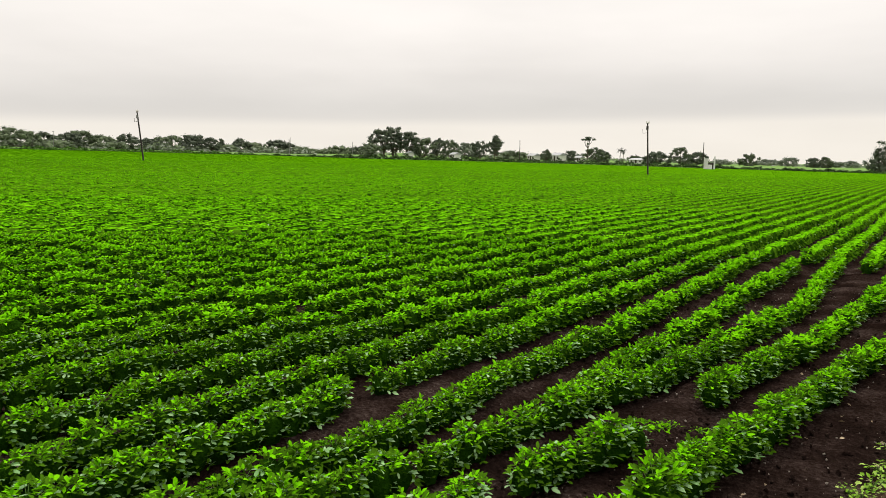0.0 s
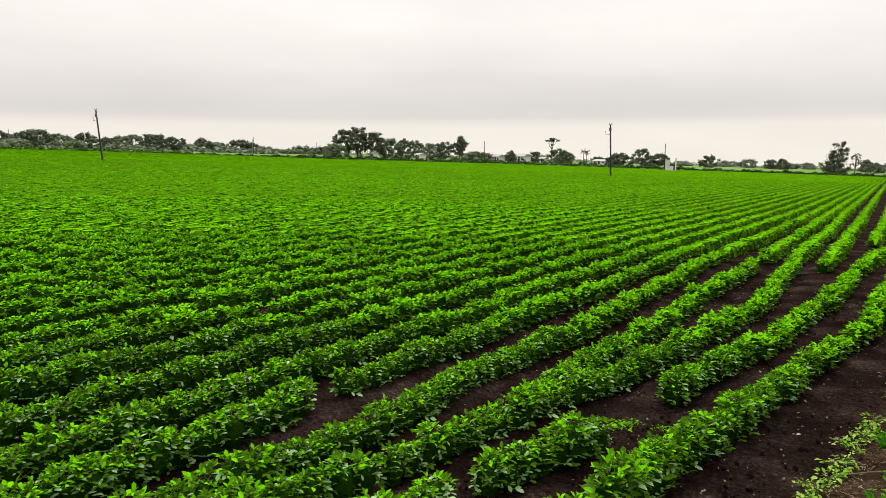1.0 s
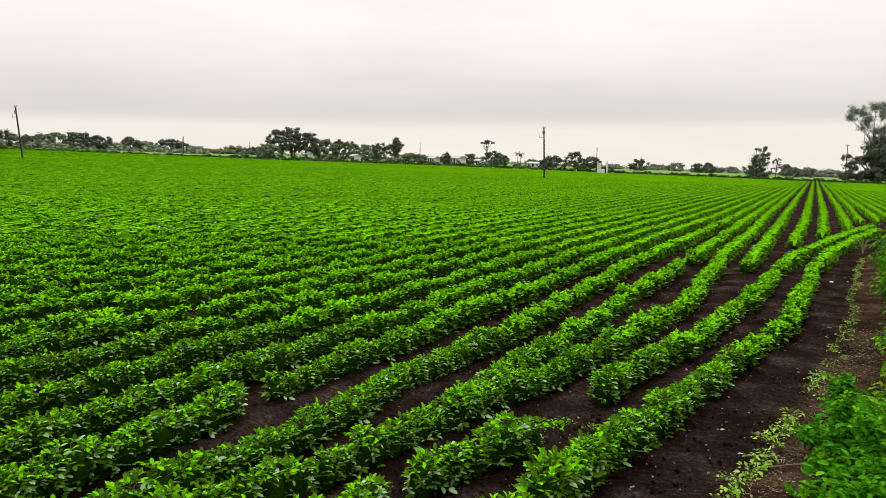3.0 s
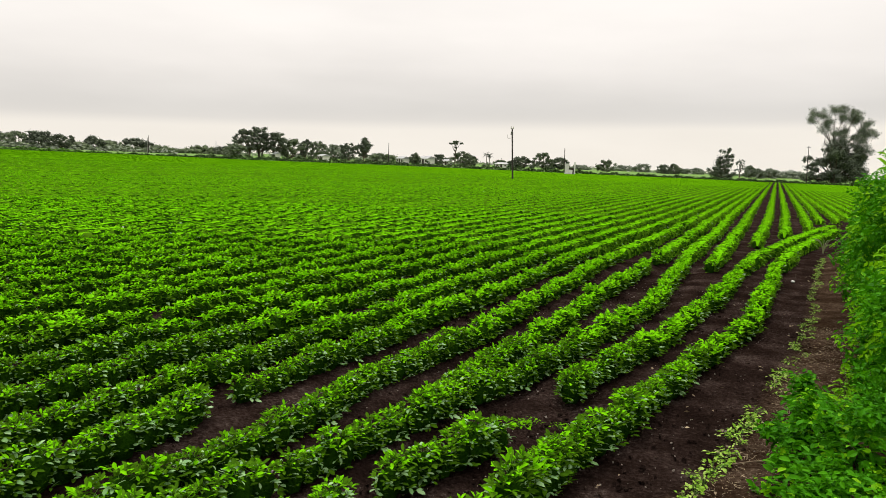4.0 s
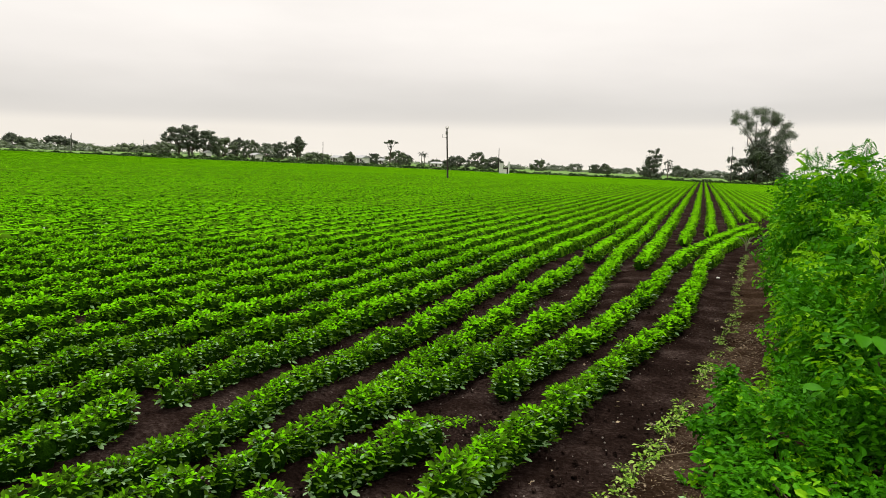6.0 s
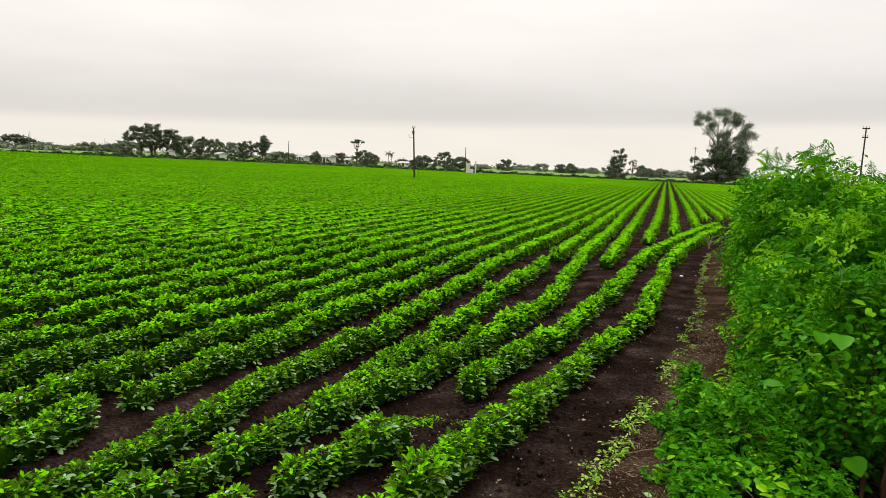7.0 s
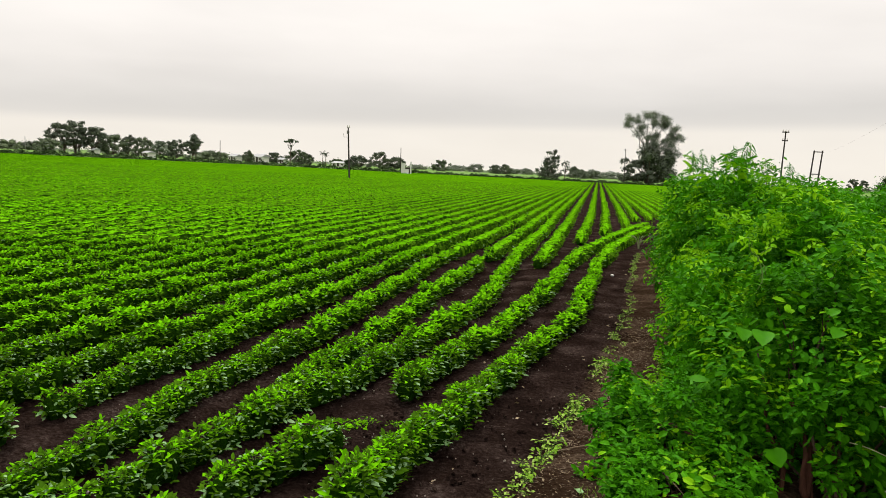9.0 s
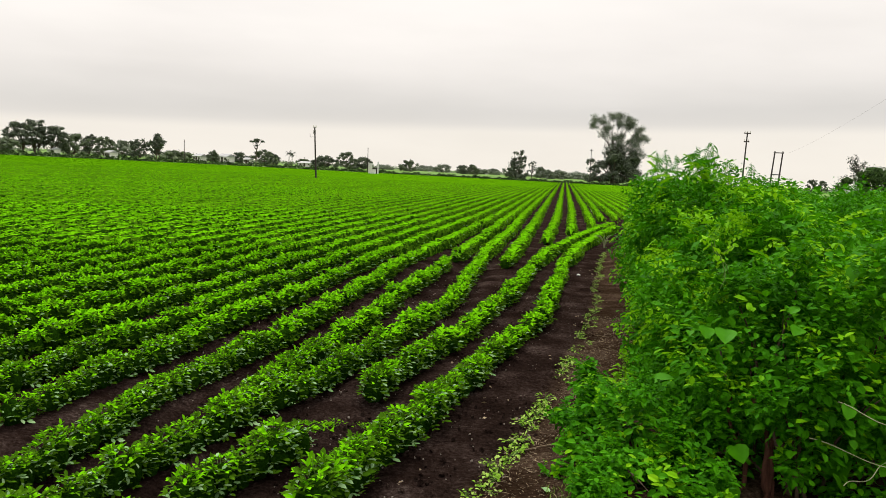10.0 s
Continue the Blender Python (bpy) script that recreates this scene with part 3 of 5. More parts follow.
def hearts(bag, r0, r1, step, young_lit, az0=-74, az1=10):
    """The close inner foliage of the rows, a lumpy loaf under the outer leaves."""
    prof = np.array([(-0.85, 0.0), (-0.82, 0.5), (-0.42, 0.84), (0.42, 0.84), (0.82, 0.5), (0.85, 0.0)])
    if r0 >= 45:
        prof = np.array([(-0.9, 0.1), (-0.6, 0.85), (0.6, 0.85), (0.9, 0.1)])
    m = len(prof)
    for k, row in enumerate(CROP):
        lo, hi = max(row["y"][0], -r1), min(row["y"][-1], r1)
        if lo >= hi or abs(row["x"]).min() > r1:
            continue
        y = np.arange(lo, hi, step)
        if len(y) < 2:
            continue
        x = row_x(row, y)
        r, az = np.hypot(x, y), np.degrees(np.arctan2(x, y))
        ok = (r >= r0 - step) & (r < r1) & (az > az0) & (az < az1) & (r < np.interp(np.radians(az), EDGE_AZ, EDGE_R) - 1)
        ok &= (y > row["y"][0] + 0.15) & (y < row["y"][-1] - 0.15)
        for a, b in row["gaps"]:
            ok &= ~((y > a - step / 2 - 0.08) & (y < b + step / 2 + 0.08))
        s = (0.4 + 0.6 * swell(y, k))[:, None] * rng.uniform(0.94, 1.04, (len(y), m))
        end = ok & ~(np.roll(ok, 1) & np.roll(ok, -1))
        end[0] = end[-1] = True
        s[end] *= 0.3
        v = np.stack([x[:, None] + prof[:, 0] * (0.104 if r0 < L2_R else 0.126) * s, y[:, None] + rng.uniform(-0.2, 0.2, (len(y), m)) * step, prof[:, 1] * 0.206 * s], -1)
        i = np.nonzero(ok[:-1] & ok[1:])[0]
        if not len(i):
            continue
        f = np.stack([np.stack([i * m + j, i * m + j + 1, (i + 1) * m + j + 1, (i + 1) * m + j], -1) for j in range(m - 1)], 1)
        # Light ridge and dark flanks paint the rows' own light and shade.
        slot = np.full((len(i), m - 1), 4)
        slot[:, (m - 1) // 2] = np.where(rng.random(len(i)) < young_lit, 1, 4)
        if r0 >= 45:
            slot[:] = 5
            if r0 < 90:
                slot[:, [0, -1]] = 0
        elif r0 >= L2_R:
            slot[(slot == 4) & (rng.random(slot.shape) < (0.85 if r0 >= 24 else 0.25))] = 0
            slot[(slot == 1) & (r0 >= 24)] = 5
        used, inv = np.unique(f.reshape(-1), return_inverse=True)
        bag.add(v.reshape(-1, 3)[used], inv.reshape(-1, 4), slot.reshape(-1))


def build_crop():
    ex, ey, ek = build_near_plants()
    tri, quad = Bag(), Bag()
    x, y, k = sow(NEAR_R, L1_R, 0.12)
    x, y, k = np.concatenate([x, ex]), np.concatenate([y, ey]), np.concatenate([k, ek])
    size = 0.86 * swell(y, k) * rng.uniform(0.93, 1.07, len(x))
    which = rng.integers(0, 8, len(x))
    for i in range(8):
        s = which == i
        bake(tri, variants[i][0], x[s], y[s], size[s], rng.choice((0, np.pi), s.sum()) + rng.uniform(-0.4, 0.4, s.sum()))
    x, y, k = sow(L1_R, L2_R, 0.13)
    size = 0.86 * swell(y, k) * rng.uniform(0.94, 1.06, len(x))
    which = rng.integers(0, 8, len(x))
    for i in range(8):
        s = which == i
        bake(tri, light_variants[i][0], x[s], y[s], size[s], rng.choice((0, np.pi), s.sum()) + rng.uniform(-0.4, 0.4, s.sum()), 1.16)
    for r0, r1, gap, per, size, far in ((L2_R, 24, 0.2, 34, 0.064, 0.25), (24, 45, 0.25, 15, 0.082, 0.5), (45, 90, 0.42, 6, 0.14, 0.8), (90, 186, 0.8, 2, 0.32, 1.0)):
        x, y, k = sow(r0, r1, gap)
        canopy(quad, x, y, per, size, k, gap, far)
    for r0, r1, step, young_lit in ((L2_R, 24, 0.12, 0.7), (24, 45, 0.18, 0.9), (45, 90, 0.45, 1.0), (90, 186, 1.6, 1.0)):
        hearts(quad, r0, r1, step, young_lit)
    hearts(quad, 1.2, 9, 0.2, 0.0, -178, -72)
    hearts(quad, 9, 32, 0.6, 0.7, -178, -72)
    # the rest of the field beside and behind the standpoint
    x, y, k = sow(0.8, 9, 0.2, -178, -72)
    canopy(quad, x, y, 22, 0.06, k, 0.2, 0.1)
    x, y, k = sow(9, 32, 0.4, -178, -72)
    canopy(quad, x, y, 4, 0.13, k, 0.4, 0.5)
    V = np.concatenate(tri.v + quad.v)
    faces = tri.f + [f + tri.n for f in quad.f]
    me = mesh_of("soybean_crop", V, faces, LEAF_MATS, np.concatenate(tri.m + quad.m), True)
    tagged(new("soybean_crop", me), "bright green soybean rows covering a wide flat field", "crop", kind="stuff")


build_crop()
# ---- shrubs beside the path ----


def simple(name, verts_faces, mat, parent, label="", smooth=False):
    b = Bag()
    for v, f in verts_faces:
        b.add(v, f)
    return part(name, b.mesh(name, mat, smooth), parent, label)


def lobe_points(g, lobes, n, inner=0.72, outer=1.08):
    """Points in the outer shells of a group of ellipsoids, with the way out from each."""
    L = np.array(lobes, float)
    area = (L[:, 3] * L[:, 4] + L[:, 3] * L[:, 5] + L[:, 4] * L[:, 5])
    k = g.choice(len(L), n, p=area / area.sum())
    d = g.normal(0, 1, (n, 3))
    d /= np.linalg.norm(d, axis=1)[:, None]
    lump = 1 + 0.10 * np.sin(d[:, 0] * 5 + k) * np.sin(d[:, 1] * 6 + 2 * k) + 0.08 * np.sin(d[:, 2] * 9 + d[:, 0] * 7)
    s = g.uniform(inner, outer, n) * lump
    p = L[k, :3] + d * L[k, 3:] * s[:, None]
    ok = p[:, 2] > 0.03
    for j in range(len(L)):
        q = (p - L[j, :3]) / L[j, 3:]
        ok &= ~((np.linalg.norm(q, axis=1) < inner * 0.9) & (k != j))
    return p[ok], d[ok]


def tufts(seed, lobes, n, r0, r1):
    """Small leafy lobes over the outside of larger ones, as shoots give a shrub its broken surface."""
    g = np.random.default_rng(seed)
    p, d = lobe_points(g, lobes, n * 3, 0.84, 0.97)
    out = []
    for q in p[:n]:
        r = g.uniform(r0, r1)
        out.append((*q, r, r, r * g.uniform(0.6, 0.9)))
    return out


def foliage(name, seed, lobes, n, length, ratio, shape, mats, share, droop=-0.25, parent=None, inner=0.72, outer=1.08, label="", sprig=0):
    """Leaves in the shell of a shrub; with sprig > 1 they stand in tufts of that many round a shoot's tip."""
    g = np.random.default_rng(seed)
    p, d = lobe_points(g, lobes, n // max(sprig, 1), inner, outer)
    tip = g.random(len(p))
    # Young shoots, and light from above put into colour: lighter leaves on upward sides.
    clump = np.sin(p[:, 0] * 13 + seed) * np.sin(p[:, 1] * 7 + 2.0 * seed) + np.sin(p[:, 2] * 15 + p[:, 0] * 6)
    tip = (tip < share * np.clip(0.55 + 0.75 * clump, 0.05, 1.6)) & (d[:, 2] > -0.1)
    if sprig > 1:
        m0 = len(p)
        up = d * 0.6 + (0, 0, 0.55) + g.normal(0, 0.25, (m0, 3))
        along = g.uniform(-1.8, 0.5, (m0, sprig, 1)) * length
        p = (p[:, None] + up[:, None] * along + g.normal(0, 0.38 * length, (m0, sprig, 3))).reshape(-1, 3)
        tip = np.repeat(tip, sprig) & (along.reshape(-1) > -0.9 * length)
        d = np.repeat(d, sprig, axis=0)
    m = len(p)
    yaw = g.uniform(0, 6.28, m) if sprig > 1 else -np.arctan2(d[:, 0], d[:, 1]) + g.normal(0, 0.8, m)
    pitch = g.normal(droop, 0.4, m) + 0.35 * d[:, 2]
    roll = g.normal(0, 0.4, m)
    ln = length * g.uniform(0.65, 1.3, m)
    v, f, k = leaves(p, yaw, pitch, roll, ln, ln * ratio, shape)
    bag = Bag()
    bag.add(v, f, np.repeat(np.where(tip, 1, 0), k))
    return part(name, bag.mesh(name, mats), parent, label)


def branches(seed, base, lobes, per, radius, mat, parent):
    """Single branches from the root into each lobe of a shrub."""
    g = np.random.default_rng(seed)
    for L in lobes:
        for _ in range(per):
            d = g.normal(0, 1, 3)
            d[2] = abs(d[2]) * 0.7
            d /= np.linalg.norm(d)
            end = np.array(L[:3]) + d * np.array(L[3:]) * g.uniform(0.6, 0.95)
            root = np.array([base[0] + 0.5 * (L[0] - base[0]) + g.normal(0, 0.06), base[1] + 0.7 * (L[1] - base[1]) + g.normal(0, 0.06), -0.05])
            mid = (root + end) / 2 + g.normal(0, 0.06, 3) + (0, 0, 0.08)
            bag = Bag()
            v, f = tube([root, root * 0.6 + mid * 0.4 + g.normal(0, 0.02, 3), mid, end * 0.6 + mid * 0.4 + g.normal(0, 0.03, 3), end], np.array([1, 0.8, 0.6, 0.4, 0.15]) * radius, 5)
            bag.add(v, f)
            part("branch", bag.mesh("branch", mat, True), parent)


def sprays(shrub):
    """Thin shoots standing over the shrub's top, with drooping feathered leaves."""
    g = np.random.default_rng(61)
    for x, y, h, n in ((0.98, 8.6, 1.92, 7), (1.08, 8.7, 1.93, 6), (1.17, 8.5, 1.88, 5), (1.38, 8.6, 1.98, 8), (1.48, 8.5, 2.02, 9), (1.56, 8.7, 2.02, 7), (1.44, 8.4, 1.90, 8), (1.70, 8.6, 1.86, 5), (1.96, 8.7, 1.84, 5), (1.30, 8.5, 1.86, 6)):
        tip = np.array([x, y, h])
        p = np.array([(x + 0.08, y, 1.3), (x + 0.03, y, 1.3 + 0.6 * (h - 1.3)), tip])
        shoot = simple("shoot", [tube(p, (0.005, 0.0035, 0.0018), 4)], STEM, shrub, "thin upright shoot", True)
        n *= 2
        t = np.linspace(0.15, 1, n)[:, None]
        q = p[1] * (1 - t) + tip * t
        ln = g.uniform(0.06, 0.12, n)
        v, f, k = leaves(q, np.arange(n) * 2.4 + g.uniform(0, 6.28), g.normal(-0.55, 0.5, n), g.normal(0, 0.6, n), ln, ln, "spray")
        lb = Bag()
        lb.add(v, f, np.repeat(np.where(g.random(n) < 0.1, 1, 0), k))
        part("foliage", lb.mesh("foliage", [SHRUB, SHRUB_LIGHT]), shoot)


def build_shrubs():
    # low bush at the front, spilling on to the path
    lobes = [(0.31, 5.08, 0.24, 0.15, 0.18, 0.17), (0.34, 4.66, 0.17, 0.24, 0.34, 0.24), (0.58, 4.35, 0.18, 0.34, 0.40, 0.32), (0.30, 4.10, 0.08, 0.24, 0.28, 0.17), (0.50, 3.70, 0.10, 0.32, 0.30, 0.24), (0.76, 3.80, 0.10, 0.20, 0.26, 0.24)]
    s = thing("low_shrub", "low leafy green shrub spilling onto the soil path", "shrub")
    branches(11, (0.5, 4.4), lobes, 3, 0.008, TWIG, s)
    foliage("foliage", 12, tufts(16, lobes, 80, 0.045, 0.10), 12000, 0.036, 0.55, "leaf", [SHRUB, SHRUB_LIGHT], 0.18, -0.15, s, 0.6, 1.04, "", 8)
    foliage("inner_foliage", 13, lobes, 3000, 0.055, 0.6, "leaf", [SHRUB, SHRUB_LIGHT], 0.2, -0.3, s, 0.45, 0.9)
    # vine-covered bush
    lobes = [(0.98, 4.55, 0.56, 0.36, 0.45, 0.52), (1.30, 4.45, 0.78, 0.44, 0.50, 0.50), (1.72, 4.50, 0.86, 0.50, 0.55, 0.54), (0.82, 4.20, 0.20, 0.28, 0.30, 0.28), (2.2, 4.7, 0.72, 0.65, 0.7, 0.66), (1.38, 3.95, 0.62, 0.34, 0.24, 0.20), (1.85, 4.05, 0.55, 0.34, 0.28, 0.34), (1.02, 4.25, 0.26, 0.28, 0.24, 0.30), (1.62, 4.00, 0.22, 0.30, 0.24, 0.28), (2.1, 4.0, 0.25, 0.4, 0.3, 0.35), (1.28, 3.86, 0.48, 0.24, 0.18, 0.20)]
    s = thing("vine_covered_bush", "dense bush overgrown by a broad-leaved green climbing vine", "shrub")
    branches(21, (1.3, 4.1), lobes, 3, 0.012, TWIG, s)
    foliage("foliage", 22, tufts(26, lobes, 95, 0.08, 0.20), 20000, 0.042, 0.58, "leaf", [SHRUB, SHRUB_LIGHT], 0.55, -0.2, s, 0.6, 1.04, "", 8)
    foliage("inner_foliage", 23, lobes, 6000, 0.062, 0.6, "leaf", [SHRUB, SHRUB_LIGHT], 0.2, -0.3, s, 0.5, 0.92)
    # the vine's large leaves, each on its own
    g = np.random.default_rng(24)
    hearts = []
    for m in (VINE, VINE, VINE):
        v, f, k = leaves(np.zeros((1, 3)), np.zeros(1), np.zeros(1), np.zeros(1), np.ones(1), np.full(1, g.uniform(0.88, 1.0)), "heart")
        b = Bag()
        b.add(v, f)
        hearts.append(b.mesh("vine_leaf", m, True))
    p, d = lobe_points(g, lobes, 3000, 0.97, 1.06)
    ok = (d[:, 1] < 0.35) & (d[:, 2] < 0.75) & (p[:, 2] > 0.15) & ((p[:, 0] > 1.15) | (g.random(len(p)) < 0.25))
    for q, w in zip(p[ok][:290], d[ok]):
        ob = part("vine_leaf", hearts[int(g.integers(3))], s)
        z = 0.048 + 0.075 * g.random() ** 2.5
        ob.matrix_local = pose(*q, math.degrees(g.normal(-0.6, 0.35)), math.degrees(g.normal(0, 0.3)), math.degrees(-math.atan2(w[0], w[1]) + g.normal(0, 0.6))) @ Matrix.Scale(z, 4)
    g = np.random.default_rng(25)
    for x0, y0, z0, x1, z1 in ((1.22, 3.74, 0.46, 1.75, 0.36), (1.30, 3.66, 0.66, 1.62, 0.58), (1.36, 3.66, 0.28, 1.50, 0.44)):
        s_ = np.linspace(0, 1, 14)
        q = np.stack([x0 + (x1 - x0) * s_, y0 - 0.1 * s_ + 0.02 * np.sin(9 * s_), z0 + (z1 - z0) * s_ + 0.010 * np.sin(7 * s_ + x0)], -1)
        simple("vine_stem", [tube(q, np.linspace(0.0026, 0.0016, 14), 5)], DRY, s, "pale green twining stem", True)
    # woody foot of the bush
    g = np.random.default_rng(27)
    foot = thing("woody_foot", "reddish-brown woody stems at the foot of the bush", "shrub", at=(1.11, 3.93, 0))
    for x0, y0, x1, z1, r in ((0.0, 0.0, 0.07, 0.60, 0.024), (0.05, -0.02, -0.04, 0.55, 0.020), (-0.06, 0.03, -0.16, 0.52, 0.015), (0.10, 0.03, 0.22, 0.58, 0.018), (0.03, 0.07, 0.12, 0.60, 0.015), (-0.03, -0.03, 0.10, 0.50, 0.014)):
        t = np.linspace(0, 1, 8)
        q = np.stack([x0 + (x1 - x0) * t + 0.022 * np.sin(9 * t + 40 * x0), y0 + 0.2 * t + 0.012 * np.sin(8 * t + 30 * y0), -0.03 + (z1 + 0.03) * t], -1)
        simple("stem", [tube(q, r * (1 - 0.45 * t) * (1 + 0.2 * np.sin(23 * t + 50 * x0)), 8)], RED_BARK, foot, "", True)
    # twining shoots over the top of the vine
    for i in range(12):
        x0, y0, z0 = g.uniform(0.85, 1.9), g.uniform(4.15, 4.55), g.uniform(1.10, 1.26)
        a, l = g.uniform(0, 6.28), g.uniform(0.12, 0.26)
        t = np.linspace(0, 1, 9)
        q = np.stack([x0 + 0.5 * l * np.cos(a) * t ** 1.5 + 0.02 * np.sin(9 * t), y0 + 0.3 * l * np.sin(a) * t, z0 - 0.1 + l * (1.5 * t - 0.55 * t ** 3)], -1)
        shoot = simple("twining_shoot", [tube(q, np.linspace(0.0035, 0.0015, 9), 5)], STEM, s, "thin pale green twining shoot", True)
        n = 7
        p = q[[3, 4, 5, 6, 7, 8, 8]] + g.normal(0, 0.008, (n, 3))
        ln = g.uniform(0.03, 0.06, n)
        v, f, k = leaves(p, np.arange(n) * 2.4 + a, g.normal(-0.45, 0.3, n), g.normal(0, 0.3, n), ln, ln * 0.85, "heart")
        lb = Bag()
        lb.add(v, f)
        part("foliage", lb.mesh("foliage", SHRUB_LIGHT), shoot)
    # feathery shrubs further along the path
    groups = [
        ([(1.10, 6.0, 0.60, 0.44, 0.80, 0.66), (1.00, 5.3, 0.38, 0.30, 0.45, 0.42), (1.55, 5.6, 0.80, 0.5, 0.7, 0.72)], 900, 15000, 0.050, 0.15, 46, 0.75),
        ([(1.38, 8.2, 0.98, 0.50, 1.0, 0.90), (1.16, 9.3, 0.96, 0.34, 0.9, 0.82), (1.06, 7.4, 0.42, 0.28, 0.7, 0.48), (1.75, 7.4, 0.84, 0.6, 0.9, 0.76)], 900, 20000, 0.052, 0.16, 60, 0.75),
        ([(1.52, 11.2, 0.5, 0.42, 1.5, 0.65), (1.80, 14.5, 0.5, 0.5, 2.0, 0.65), (2.2, 18.5, 0.5, 0.55, 2.4, 0.70)], 500, 16000, 0.060, 0.17, 60, 0.8),
        ([(2.6, 6.6, 0.80, 0.9, 1.3, 0.76), (2.15, 9.2, 0.86, 0.7, 1.2, 0.78), (2.7, 9.8, 0.84, 0.9, 1.5, 0.78), (3.3, 9.6, 0.80, 0.8, 1.3, 0.76), (3.4, 13, 0.82, 1.2, 2.2, 0.80), (4.4, 12, 0.80, 0.9, 2.0, 0.78), (3.5, 6.5, 0.78, 0.8, 1.4, 0.76)], 1100, 38000, 0.056, 0.16, 100, 0.08),
        ([(4.6, 11, 0.78, 1.3, 2.2, 0.84), (5.0, 15.5, 0.78, 1.6, 2.6, 0.90), (3.3, 18.5, 0.6, 1.3, 3.0, 0.80), (7.0, 18, 0.78, 2.0, 3.0, 0.90), (5.2, 23, 0.7, 3.0, 3.5, 0.95)], 0, 30000, 0.070, 0.15, 90, 0.06),
    ]
    for i, (lobes, nf, no, lf, ln, clumps, share) in enumerate(groups):
        s = thing("feathery_shrub", "tall bright green shrub with fine feathery leaves", "shrub", "shrubs along the path")
        c = np.mean(np.array(lobes)[:, :2], axis=0)
        branches(31 + i, c, lobes, 4, 0.012, TWIG, s)
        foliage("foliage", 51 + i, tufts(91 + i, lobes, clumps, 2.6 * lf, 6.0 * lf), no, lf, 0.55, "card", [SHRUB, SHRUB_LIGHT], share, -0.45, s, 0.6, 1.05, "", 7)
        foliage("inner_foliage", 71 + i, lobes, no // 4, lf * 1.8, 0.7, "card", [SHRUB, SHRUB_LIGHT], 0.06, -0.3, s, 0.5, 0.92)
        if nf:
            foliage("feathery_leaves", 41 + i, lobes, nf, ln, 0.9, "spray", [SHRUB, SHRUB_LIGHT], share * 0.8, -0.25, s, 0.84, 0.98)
        if i == 1:
            sprays(s)


build_shrubs()

# ---- weeds, litter and stones along the soil edge ----


def weed_meshes(seed, mat, broad=1.0, n=26):
    g = np.random.default_rng(seed)
    lb, sb = Bag(), Bag()
    az, r = g.uniform(0, 6.28, n), g.uniform(0.02, 0.13, n)
    p = np.stack([np.sin(az) * r, np.cos(az) * r, 0.03 + g.uniform(0, 0.10, n) * (1 - r / 0.2)], -1)
    ln = g.uniform(0.035, 0.06, n) * broad
    v, f, k = leaves(p, -az + g.normal(0, 0.5, n), g.normal(0.0, 0.35, n), g.normal(0, 0.4, n), ln, ln * 0.6, "oval")
    lb.add(v, f, 0)
    for i in range(0, n, 2):
        v, f = tube([(0, 0, -0.01), p[i] * (0.5, 0.5, 0.8), p[i]], (0.003, 0.002, 0.001), 3)
        lb.add(v, f, 1)
    v, f = tube([(0, 0, -0.02), (0.004, 0, 0.05), (0, 0.004, 0.11)], (0.004, 0.003, 0.001), 4)
    sb.add(v, f)
    return lb.mesh("weed_foliage", [mat, STEM]), sb.mesh("weed_stem", STEM)


